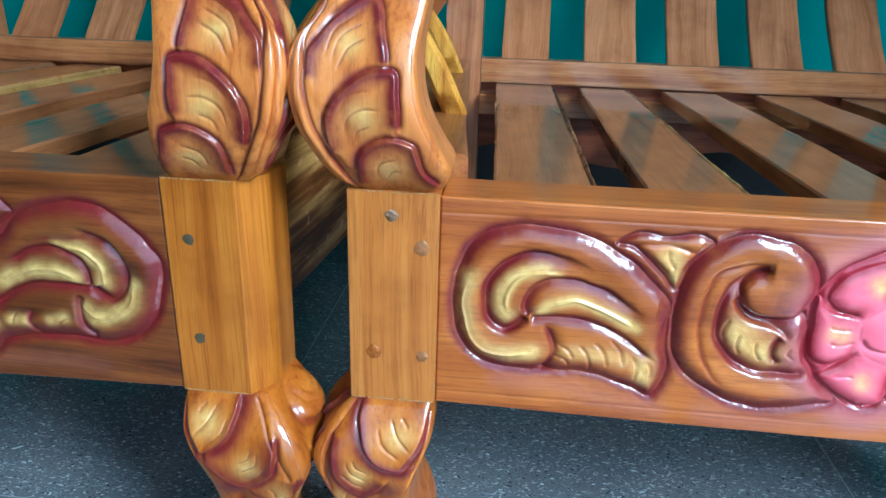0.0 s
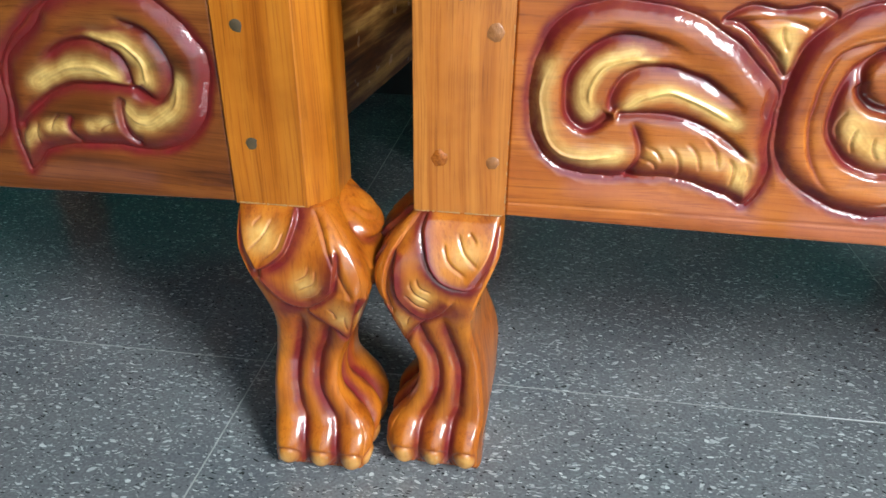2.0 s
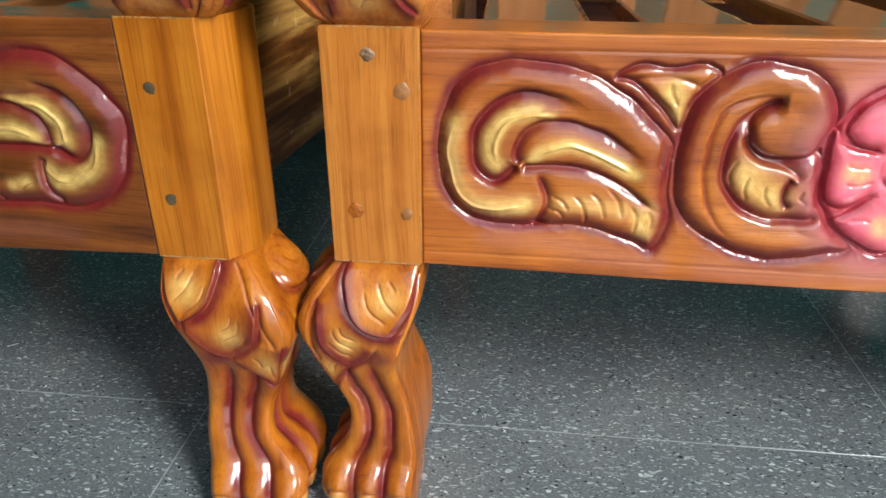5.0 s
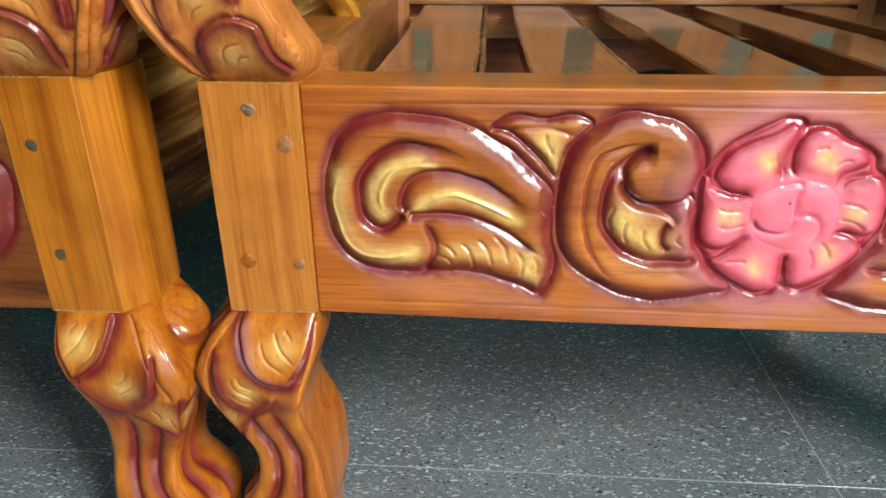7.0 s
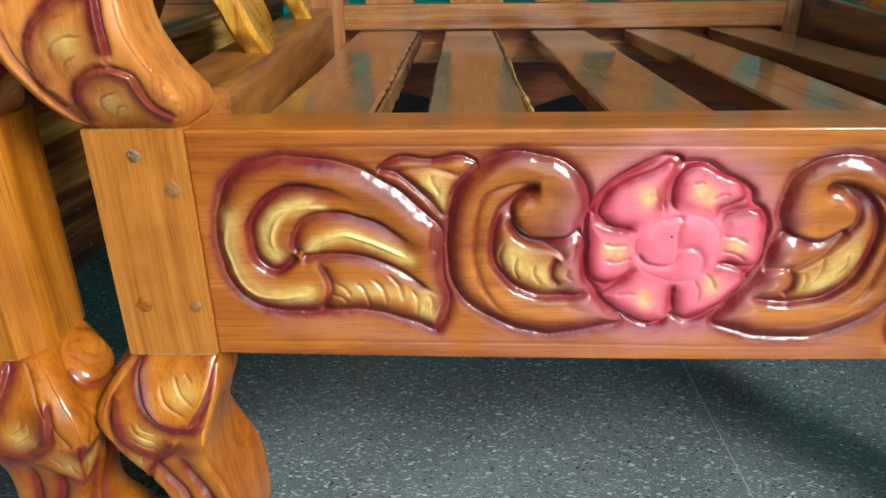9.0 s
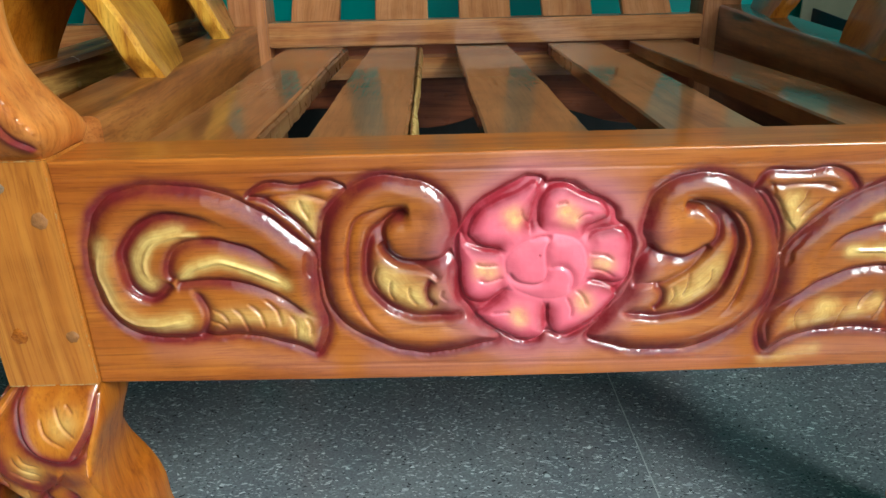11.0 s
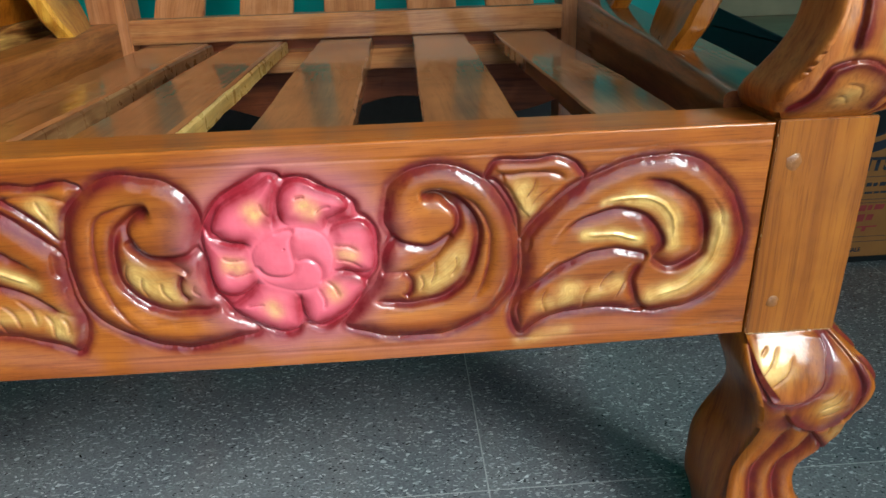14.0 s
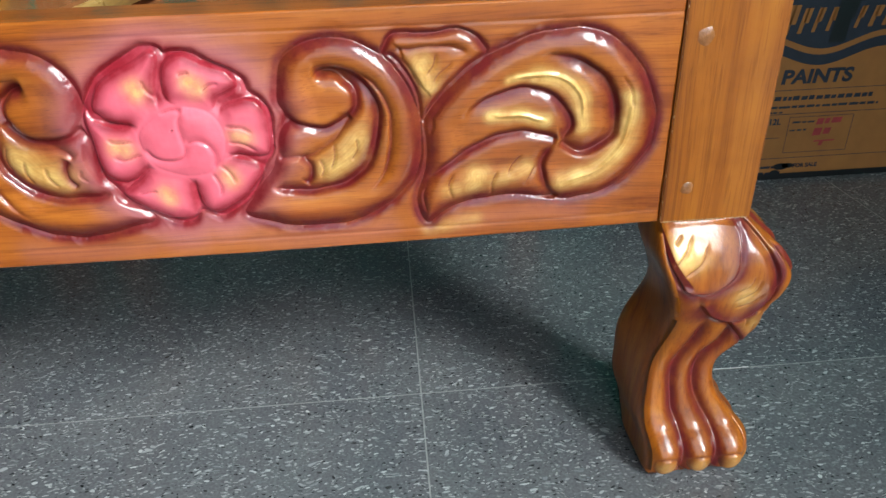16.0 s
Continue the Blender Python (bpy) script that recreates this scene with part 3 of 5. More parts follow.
        rail.cut([(500, 60), (496, 62), (494, 56), (495, 47), (499, 39), (506, 35)], 3.8, 4.0, 1.5, 0.95, 4.0, 2.4, [6], (0.05, 0.1))
        rail.cut([(469, 99), (485, 102), (503, 103), (519, 101)], 1.2, 3.0, 2.0, 0.5, 2.5, 1.5, [6], (0.3, 0.3))
        for pts, wide in (([(490, 98), (502, 96), (510, 91), (515, 85), (516, 76), (514, 72)], 5.5), ([(447, 71), (460, 78), (476, 82), (488, 80), (497, 76)], 6.0), ([(535, 74), (533, 66), (528, 59), (516, 52), (505, 51), (500, 56)], 6.5)):
            rail.ridge(pts, 1.3, 0.9)
            rail.paint("gold", pts, wide, 0.95, [6])
        rail.paint("gold", [(426, 33), (437, 40)], 5.0, 0.8, [6])
        rail.paint("gold", [(448, 44), (456, 44)], 5.0, 0.8, [6])
        rail.paint("gold", [(476, 46), (484, 48)], 5.0, 0.7, [6])
        rail.veins([(426, 31), (428, 39), (433, 46)], [(437, 32), (438, 40), (441, 47)], [(448, 41), (451, 48), (456, 53)], [(479, 43), (485, 47), (491, 49)])
        rail.cut([(464, 34), (459, 44), (463, 54)], 2.6, 1.4, 2.6, 0.9, 1.4, 3.0, [6], (0.1, 0.2))
        rail.slide(0, 3)
    # curls of the scrolls and the leaflets inside them
    rail.cut([(196, 107), (184, 104), (175, 97), (170, 87), (168, 75), (170, 62), (175, 53), (184, 45), (195, 41), (212, 40), (228, 42)], 4.4, 5, 1.8, 0.95, 5.5, 3, [2], (0.05, 0.05))
    rail.cut([(219, 84), (212, 79), (202, 76), (191, 76), (183, 81), (180, 89), (179, 96), (183, 103), (190, 107), (196, 107)], 4.2, 4, 2.0, 0.95, 4, 3, [2], (0.05, 0.05))
    rail.cut([(177, 88), (182, 80), (189, 74), (199, 72), (207, 69), (211, 65)], 3, 4, 1.2, 0.45, 3, 1.2, [2], (0.05, 0.05))
    rail.cut([(207, 65), (204, 60), (204, 53), (208, 47)], 3, 2, 2, 0.8, 3, 3, [2], (0.05, 0.05))
    rail.cut([(194, 109), (183, 111), (174, 109), (165, 103), (160, 92), (158, 78), (159, 62), (165, 44), (174, 32), (184, 27)], 2.2, 2.4, 0.9, 0.6, 1.8, 1.0, [2], (0.2, 0.25))
    rail.paint("gold", [(180, 67), (190, 58), (200, 53)], 10.0, 0.8, [2])
    rail.cut([(349, 106), (359, 108), (371, 105), (381, 95), (385, 82), (382, 65), (376, 51), (365, 41), (351, 37), (334, 37), (318, 41)], 4.4, 1.8, 5, 0.95, 3, 5.5, [4], (0.05, 0.05))
    rail.cut([(331, 83), (339, 78), (352, 75), (364, 79), (371, 86), (372, 96), (367, 102), (359, 107), (349, 106)], 4.2, 2.0, 4, 0.95, 3, 4, [4], (0.05, 0.05))
    rail.cut([(369, 81), (362, 72), (354, 65), (344, 59), (335, 59), (324, 57)], 3, 1.2, 4, 0.45, 1.2, 3, [4], (0.05, 0.05))
    rail.cut([(338, 59), (343, 53), (342, 46), (338, 42)], 3, 2, 2, 0.8, 3, 3, [4], (0.05, 0.05))
    rail.cut([(368, 109), (380, 102), (388, 92), (391, 78), (390, 61), (384, 44), (374, 33)], 2.2, 2.4, 0.9, 0.6, 1.8, 1.0, [4], (0.2, 0.25))
    rail.paint("gold", [(374, 67), (365, 57), (354, 49)], 10.0, 0.8, [4])
    rail.cut([(112, 117), (126, 119), (141, 118), (151, 114)], 1.8, 1.6, 1.6, 0.4, 1.6, 1.6, [3], (0.1, 0.1))
    rail.paint("gold", [(136, 112), (140, 100)], 8.0, 0.8, [3])
    rail.cut([(395, 118), (409, 118), (425, 118), (437, 114)], 1.8, 1.6, 1.6, 0.4, 1.6, 1.6, [5], (0.1, 0.1))
    rail.paint("gold", [(410, 108), (413, 97)], 8.0, 0.8, [5])
    # fine gouge marks
    rail.veins([(75, 49), (82, 46), (86, 40)], [(88, 51), (94, 44), (96, 32)], [(97, 53), (105, 45), (107, 36)], [(106, 56), (114, 48), (117, 38)], [(73, 41), (80, 40), (84, 35)], [(121, 45), (125, 38), (124, 28)], [(131, 43), (134, 37), (133, 30)])
    if not other:
        rail.veins([(410, 34), (408, 27), (410, 18)], [(428, 44), (424, 35), (426, 25)], [(454, 43), (450, 34), (450, 26)], [(469, 53), (462, 46), (459, 39)], [(478, 45), (473, 38), (470, 32)], [(525, 97), (532, 87), (533, 77)])
    rail.veins([(176, 76), (173, 67), (175, 58)], [(183, 67), (182, 58), (184, 51)], [(193, 62), (193, 55), (197, 48)], [(213, 60), (212, 55), (216, 51)])
    rail.veins([(357, 67), (357, 58), (354, 49)], [(370, 69), (371, 61), (367, 54)], [(348, 57), (350, 50), (347, 44)])
    rail.veins([(123, 112), (130, 106), (137, 99)], [(134, 117), (136, 109), (139, 104)])
    rail.veins([(398, 113), (404, 107), (409, 94)], [(418, 115), (417, 108), (413, 102)], [(428, 110), (421, 104), (416, 97)])
    # the pink flower
    FLOWER = [(227, 103), (233, 111), (243, 117), (253, 123), (262, 126), (270, 125), (272, 122), (276, 123), (285, 122), (294, 117), (304, 112), (311, 106), (313, 99), (319, 95), (323, 88), (323, 75), (322, 63), (316, 54), (311, 42), (303, 33), (295, 27), (285, 24), (275, 27), (269, 22), (260, 21), (250, 26), (240, 32), (232, 38), (228, 46), (223, 52), (221, 61), (221, 72), (220, 83), (221, 92)]
    line = spline(FLOWER, True)
    sel, far, _, _ = rail.near(line, 40.0)
    inside = rail.within(line[::2], sel)
    rail.gold[sel] = np.where(inside, 0, rail.gold[sel])
    rail.field(FLOWER, 14, 0.8, 6, 3.6, 3.0, 90.0, 3.5, 0.95)
    rail.pink[sel] = np.where(inside, 1.0, 0.42 * np.exp(-(far / 14) ** 2))


    def carve_petal(k, outline):
        line = spline(outline, True)
        sel, far, _, _ = rail.near(line, 6.0)
        inside = rail.within(line[::2], sel)
        dome = 0.6 + 2.3 * np.sin(np.clip(far / 9.5, 0, 1) * math.pi / 2) - 0.9 * ease((far - 9) / 12)
        rail.h[sel] = np.where(inside, dome, rail.h[sel] - 1.2 * np.exp(-(far / 2.2) ** 2) * (rail.piece[sel] > 6))
        rail.maroon[sel] = np.where(inside, 0.95 * np.exp(-(far / 4.6) ** 1.3), rail.maroon[sel])
        rail.piece[sel] = np.where(inside, 7 + k, rail.piece[sel])


    carve_petal(0, [(223, 93), (227, 88), (236, 83), (247, 81), (250, 74), (250, 60), (245, 53), (235, 50), (226, 54), (223, 65), (223, 79)])
    carve_petal(1, [(233, 43), (243, 50), (251, 57), (265, 54), (272, 48), (274, 32), (271, 25), (260, 24), (247, 30), (238, 37)])
    carve_petal(2, [(276, 50), (287, 57), (299, 61), (309, 58), (315, 52), (309, 42), (298, 33), (287, 28), (280, 28), (275, 38)])
    carve_petal(3, [(295, 85), (299, 93), (311, 95), (319, 91), (322, 79), (321, 64), (314, 61), (304, 63), (296, 65), (294, 76)])
    carve_petal(4, [(268, 100), (268, 111), (272, 118), (281, 121), (293, 115), (303, 111), (308, 103), (301, 99), (295, 96), (291, 90), (280, 92), (272, 95)])
    carve_petal(5, [(228, 95), (233, 106), (242, 112), (256, 119), (264, 123), (268, 120), (265, 111), (263, 100), (263, 88), (255, 81), (247, 84), (237, 85), (231, 90)])
    CENTRE = [(252, 82), (250, 71), (255, 60), (265, 54), (277, 52), (287, 55), (294, 64), (296, 76), (293, 85), (285, 91), (275, 92), (264, 90)]
    line = spline(CENTRE, True)
    sel, far, _, _ = rail.near(line, 14.0)
    inside = rail.within(line[::2], sel)
    near_by = 1 - ease(far / 9)
    rail.h[sel] = np.where(inside, 2.4 + 1.7 * np.sin(np.clip(far / 10, 0, 1) * math.pi / 2), rail.h[sel] + near_by * np.clip(2.3 - rail.h[sel], 0, 9) - 0.3 * np.exp(-(far / 1.4) ** 2))
    rail.maroon[sel] = np.where(inside, 0.10 * np.exp(-(far / 1.5) ** 2), rail.maroon[sel] * (1 - near_by))
    rail.piece[sel] = np.where(inside, 13, rail.piece[sel])
    rail.cut([(276, 89), (272, 83), (272, 76), (273, 68), (270, 63), (262, 62), (255, 65), (251, 71)], 1.8, 2.4, 0.8, 0.25, 1.2, 0.8, [13], (0.1, 0.1))
    rail.cut([(273, 71), (281, 72), (287, 69), (289, 62), (287, 55)], 1.8, 2.4, 0.8, 0.25, 1.2, 0.8, [13], (0.1, 0.1))
    rail.cut([(263, 90), (271, 91), (276, 89)], 1.8, 2.4, 0.8, 0.25, 1.2, 0.8, [13], (0.1, 0.1))
    rail.veins([(257, 109), (259, 102), (264, 97)], [(277, 110), (281, 111), (284, 111)], [(288, 100), (293, 103), (299, 104)], [(297, 79), (306, 79), (313, 75)], [(297, 70), (306, 69), (314, 63)], [(290, 57), (296, 51), (298, 45)], [(285, 53), (289, 45), (288, 38)], [(231, 76), (236, 73), (246, 73)], [(232, 66), (239, 63), (249, 66)], [(241, 42), (248, 43), (253, 43)])
    rail.paint("gold", [(253, 105), (255, 102)], 6.5, 0.9, range(7, 13))
    rail.paint("gold", [(283, 106), (286, 103)], 6.5, 0.85, range(7, 13))
    rail.paint("gold", [(304, 74), (308, 73)], 6.0, 0.7, range(7, 13))
    rail.paint("gold", [(295, 51), (297, 47)], 6.0, 0.7, range(7, 13))
    rail.paint("gold", [(257, 42), (259, 38)], 6.0, 0.7, range(7, 13))
    rail.paint("gold", [(235, 71), (241, 69)], 6.0, 0.7, range(7, 13))
    PIECES.update({7 + k: "flower_petal" for k in range(6)})
    PIECES[13] = "flower_centre"
    PIECES[14] = "flower_border"
    # pink mist that drifted on to the plain ground, with sky sheen painted in
    for pts, wide in (([(40, 22), (75, 20), (110, 14), (140, 10)], 8), ([(170, 10), (205, 7), (240, 9)], 9), ([(300, 10), (340, 6), (385, 10)], 9), ([(430, 12), (470, 14), (505, 12)], 7), ([(215, 128), (262, 133), (318, 126)], 9)):
        rail.paint("pink", pts, wide, 0.04 if other else 0.095, [0])
    # a pale rubbed patch beside the scroll's foot
    if not other:
        rail.paint("gold", [(410, 8), (424, 9), (440, 12)], 5.0, 0.38, [0])
    # a scribed line along both borders, hand-cut waviness, eased edges
    for level in (131.0, 9.0):
        rail.h -= 0.5 * (rail.piece == 0) * np.exp(-((rail.v - level - 0.8 * np.sin(rail.u / 90)) / 0.6) ** 2)
    wave = np.array([[noise.noise((x / 26, y / 16, 0.3)) for x in cols[::8]] for y in lines_[::8]])
    wave = np.array([np.interp(cols, cols[::8], r) for r in wave])
    wave = np.array([np.interp(lines_, lines_[::8], wave[:, i]) for i in range(len(cols))]).T
    rail.h = soften(rail.h + 0.35 * wave, 4)
    rail.h += (0.05 * wander(rail.u, rail.v, 6.5, 21) + 0.018 * wander(rail.u, rail.v, 2.4, 22)) * (rail.piece > 0)
    # chisel chatter on the steep flanks, and a pin hole in the flower
    gy, gx = np.gradient(rail.h, lines_[1], cols[1])
    chips = soften(np.random.default_rng(31 + other).standard_normal(rail.h.shape), 1)
    rail.h += 0.085 * chips * ease((np.hypot(gx, gy) - 0.25) / 0.6) * ease(wander(rail.u, rail.v, 9.0, 23) + 0.5)
    if not other:
        hole = np.exp(-(np.hypot(rail.u - 268.6, rail.v - 80) / 0.5) ** 4)
        rail.h -= 3.0 * hole
        # the shade inside the pin hole is painted by the stain mask
        rail.maroon = np.maximum(rail.maroon, hole)
    edge = np.minimum(np.minimum(rail.u, RAIL_L - rail.u), np.minimum(rail.v, RAIL_H - rail.v))
    rail.h -= 1.0 * np.clip(1 - edge / 1.2, 0, 1) ** 2


carve_rail(rail)
rail_b = Relief(*np.meshgrid(cols, lines_))
carve_rail(rail_b, True)


def hermite(rows, z):
    """Smooth values between the rows (z, a, b, ...) of a shaped piece."""
    r = np.array(rows, float)
    r = r[r[:, 0].argsort()]
    out = []
    for k in range(1, r.shape[1]):
        m = np.gradient(r[:, k], r[:, 0])
        i = np.clip(np.searchsorted(r[:, 0], z) - 1, 0, len(r) - 2)
        h = r[i + 1, 0] - r[i, 0]
        s = (z - r[i, 0]) / h
        out.append((1 + 2 * s) * (1 - s) ** 2 * r[i, k] + s * (1 - s) ** 2 * h * m[i] + s * s * (3 - 2 * s) * r[i + 1, k] + s * s * (s - 1) * h * m[i + 1])
    return out


NF, NO, NB = 116, 70, 12


def limb(rows, z, carve, soft=8.0, flare=0.0):
    """A band-sawn, carved limb: a square section that swings with height, carved on its front and outer sides.
    Rows: height, inner edge, outer edge, front, back, in millimetres; x grows outwards."""
    inner, outer, front, back = hermite(rows, z)
    px = np.concatenate([np.linspace(-1, 1, NF), np.ones(NO), np.linspace(1, -1, NB), -np.ones(NB)])
    py = np.concatenate([-np.ones(NF), np.linspace(-1, 1, NO), np.ones(NB), np.linspace(1, -1, NB)])
    scale = (np.abs(px) ** soft + np.abs(py) ** soft) ** (-1 / soft)
    qx, qy = px * scale, py * scale
    nx, ny = np.sign(qx) * np.abs(qx) ** (soft - 1), np.sign(qy) * np.abs(qy) ** (soft - 1)
    ln = np.hypot(nx, ny)
    nx, ny = nx / ln, ny / ln
    wide, deep = (outer - inner)[:, None], (back - front)[:, None]
    x = inner[:, None] + (qx + 1) / 2 * wide
    y = front[:, None] + (qy + 1) / 2 * deep
    # the inner side swells towards the back, most at the shin
    x -= flare * np.exp(-((z - 95) / 48) ** 2)[:, None] * (1 - qx) / 2 * (qy + 1) / 2
    x += 0.8 * flare * np.exp(-((z - 190) / 16) ** 2)[:, None] * (1 + qx) / 2 * np.clip(qy + 0.3, 0, 1)
    zz = np.repeat(z[:, None], len(px), 1)
    on_outer = np.arange(len(px)) >= NF
    u = np.where(on_outer[None, :], outer[:, None] - (py + 1) / 2 * deep, inner[:, None] + (px + 1) / 2 * wide)
    rel = Relief(u, zz)
    carve(rel, inner, outer, z)
    weight = np.concatenate([0.25 + 0.75 * ease(np.linspace(0, 1, NF) / 0.12), 1 - ease((np.linspace(0, 1, NO) - 0.8) / 0.2), np.zeros(2 * NB)])[None, :]
    h = soften(rel.h, 1) * weight
    for m in (rel.maroon, rel.gold, rel.pink):
        m *= np.where(np.arange(len(px)) < NF, 1.0, weight)
    x, y = x + nx * h, y + ny * h
    return np.stack([x, y, zz], -1) / 1000, rel


def skin(name, grid, rel, mirror, at, material, parent, label):
    """Closes a limb's grid into one mesh, mirrored for the other hand."""
    g = grid * np.array([-1 if mirror else 1, 1, 1]) + np.array(at)
    n, k = g.shape[:2]
    verts = g.reshape(-1, 3)
    i, j = np.meshgrid(np.arange(n - 1), np.arange(k), indexing="ij")
    i, j, j2 = i.ravel(), j.ravel(), ((j + 1) % k).ravel()
    quads = np.stack([i * k + j, i * k + j2, (i + 1) * k + j2, (i + 1) * k + j], 1)
    if mirror:
        quads = quads[:, ::-1]
    caps = [list(range(k))[::-1], [(n - 1) * k + q for q in range(k)]]
    if mirror:
        caps = [c[::-1] for c in caps]
    return mesh_part(name, verts, quads.tolist() + caps, material, parent, label, rel.masks())


LEG_ROWS = [(0, 9, 70, -21, 36), (5, 7, 75, -26, 42), (12, 7, 76, -28, 49), (20, 7, 77, -28, 55), (27, 7, 77, -26, 60), (34, 6, 77, -20, 63), (41, 5, 73, -12, 66), (50, 5, 67, -7, 66), (67, 7, 58, -1, 64), (90, 10, 58, 3, 63), (106, 13, 64, 0, 61), (122, 16, 70, -5, 57), (140, 16, 75, -12, 49), (156, 12, 82, -17, 41), (172, 6, 83, -19, 37), (186, 1, 77, -16, 40), (200, 0, 67, -8, 50), (210, 0, 58, -1, 55)]


def leg_rows(step, knee, tip=0.0):
    """The same leg with its foot set forward by step, its knee swollen outwards by knee and its hanging tip by tip, in millimetres."""
    out = []
    for z, a, b, f, k in LEG_ROWS:
        low = float(ease(np.array((75 - z) / 50)))
        out.append((z, a, b + knee * math.exp(-((z - 165) / 28) ** 2) + tip * math.exp(-((z - 114) / 17) ** 2), f + step * low, k + 0.6 * step * low))
    return out


# how each leg's knee was cut: the rims of its two scales and its tip, and where the gold went
KNEES = {
    "neighbour": {"upper": [(40, 214), (40, 205), (39, 197), (35, 187), (26, 178), (16, 173), (7, 175), (-2, 182)], "upper_gold": (20, 193, 10, 8), "upper_stain": 2.4,
                  "lower": [(66, 190), (67, 180), (66, 172), (62, 160), (54, 151), (44, 145), (31, 149), (22, 160), (15, 170)], "lower_gold": (47, 163),
                  "tip": [(80, 158), (77, 138), (69, 115), (61, 124), (52, 134), (42, 144)], "tip_gold": (66, 138), "ear": False, "knob": True},
    "left": {"upper": [(47, 214), (50, 205), (50, 194), (46, 180), (37, 169), (21, 165), (9, 175), (0, 190)], "upper_gold": (23, 189, 10, 8), "upper_stain": 4.5,
             "lower": [(68, 190), (70, 177), (69, 164), (64, 148), (51, 136), (40, 140), (29, 154)], "lower_gold": (51, 156),
             "tip": [(79, 148), (73, 130), (68, 106), (61, 118), (53, 130), (46, 138)], "tip_gold": (66, 130), "ear": True, "knob": False},
    "right": {"upper": [(45, 214), (49, 203), (49, 190), (46, 175), (33, 164), (17, 165), (7, 178), (-1, 195)], "upper_gold": (15, 191, 12, 10), "upper_stain": 3.2,
              "lower": [(70, 194), (77, 180), (77, 167), (71, 147), (58, 133), (41, 137), (27, 154)], "lower_gold": (57, 158),
              "tip": [(84, 142), (81, 124), (77, 100), (68, 112), (58, 126), (50, 136)], "tip_gold": (70, 128), "ear": True, "knob": False},
}


def carve_leg(rel, inner, outer, z, gilt=0.65, knee="left"):
    def rib(f, z0, z1, n=9):
        zs = np.linspace(z0, z1, n)
        return [(np.interp(q, z, inner) + f * (np.interp(q, z, outer) - np.interp(q, z, inner)), q) for q in zs]
    for f in (0.36, 0.69):
        rel.cut(rib(f, 146, 1), 5.6, 4.4, 4.4, 0.98, 4.8, 4.8, taper=(0.2, 0.005))
    rel.h += 1.5 * ease((rel.v - 15) / 20) * ease((135 - rel.v) / 20)
    for f in (0.17, 0.53, 0.86):
        (cx, cz), = rib(f, 16, 16, 1)
        d = np.hypot((rel.u - cx) / 10.5, (rel.v - cz - 8) / 16)
        rel.h += 3.2 * np.exp(-d ** 2)
        nail = np.hypot((rel.wu - cx) / 8.6, (rel.wv - cz) / 7.6)
        rel.h += 1.2 * np.sqrt(np.clip(1 - nail ** 2, 0, 1)) - 1.0 * np.exp(-((nail - 1.08) / 0.12) ** 2)
        rel.gold = np.maximum(rel.gold, 0.38 * np.exp(-(nail / 0.95) ** 4))
        rel.maroon = np.maximum(rel.maroon, 0.35 * np.exp(-((nail - 1.1) / 0.16) ** 2))
    rel.h -= 3.4 * ease((9.5 - rel.v) / 3.5)
    rel.maroon = np.maximum(rel.maroon, 0.42 * ease((9.5 - rel.v) / 3.0))
    # the pointed tip that hangs from the knee, then its two hollow scales, the stained flank and the rolled rim
    k = KNEES[knee]
    rel.maroon = np.maximum(rel.maroon, 0.85 * np.exp(-((rel.u - 34) / 13) ** 2 - ((rel.v - 144) / 10) ** 2))
    rel.scale(k["tip"], [(46, 158), (62, 162)], 0.8, 1.2, 3.5, 3.5, 2.0, 10, 0.95, (*k["tip_gold"], 6, 10, 0.5))
    (tx, tz), (gx, gz) = k["tip"][2], k["tip_gold"]
    rel.veins([(gx + 2, gz + 2), ((gx + tx) / 2, (gz + tz) / 2 + 2), (tx - 1, tz + 8)], [(gx - 8, gz + 8), (gx - 5, gz + 4), (gx - 4, gz - 2)])
    rel.scale(k["lower"], [(22, 190), (40, 206), (60, 206)], 0.0, 2.4, 8.0, 3.2, 3.0, 6, 0.97, (*k["lower_gold"], 8, 9, 0.6))
    gx, gz = k["lower_gold"]
    rel.veins([(gx + 7, gz + 14), (gx + 4, gz + 3), (gx - 7, gz - 5)], [(gx + 11, gz + 3), (gx + 4, gz - 7), (gx - 6, gz - 11)], [(gx + 3, gz + 16), (gx, gz + 8), (gx - 8, gz + 3)], depth=1.7, left=0.75, right=0.4)
    rel.scale(k["upper"], [(-10, 202), (-6, 218), (38, 220)], 0.8, 2.5, k["upper_stain"], 7.5, 2.8, 5.0, 0.98, (*k["upper_gold"], gilt))
    gx, gz = k["upper_gold"][:2]
    rel.veins([(gx + 15, gz + 6), (gx + 9, gz - 6), (gx - 3, gz - 15)], [(gx + 6, gz + 11), (gx, gz), (gx - 10, gz - 9)], [(gx - 1, gz + 11), (gx - 7, gz + 5)], depth=1.7, left=0.75, right=0.4)
    bevel = np.clip(3 + (203 - rel.v) * 0.32 - rel.u + inner[:, None], 0, 20) * ease((rel.v - 166) / 5) * ease((209 - rel.v) / 8)
    rel.h -= 0.55 * bevel
    rel.maroon = np.maximum(rel.maroon, 0.97 * ease(bevel / 1.5))
    rel.gold *= 1 - ease(bevel / 1.5)
    if k["ear"]:
        rel.cut([(52, 211), (62, 197), (71, 183), (75, 170), (75, 150), (71, 137)], 3.2, 0.8, 3.6, 0.28, 0.8, 1.8, taper=(0.02, 0.1))
    else:
        rel.ridge([(55, 214), (64, 196), (73, 177), (78, 157), (80, 148)], 0.9, 3.6)
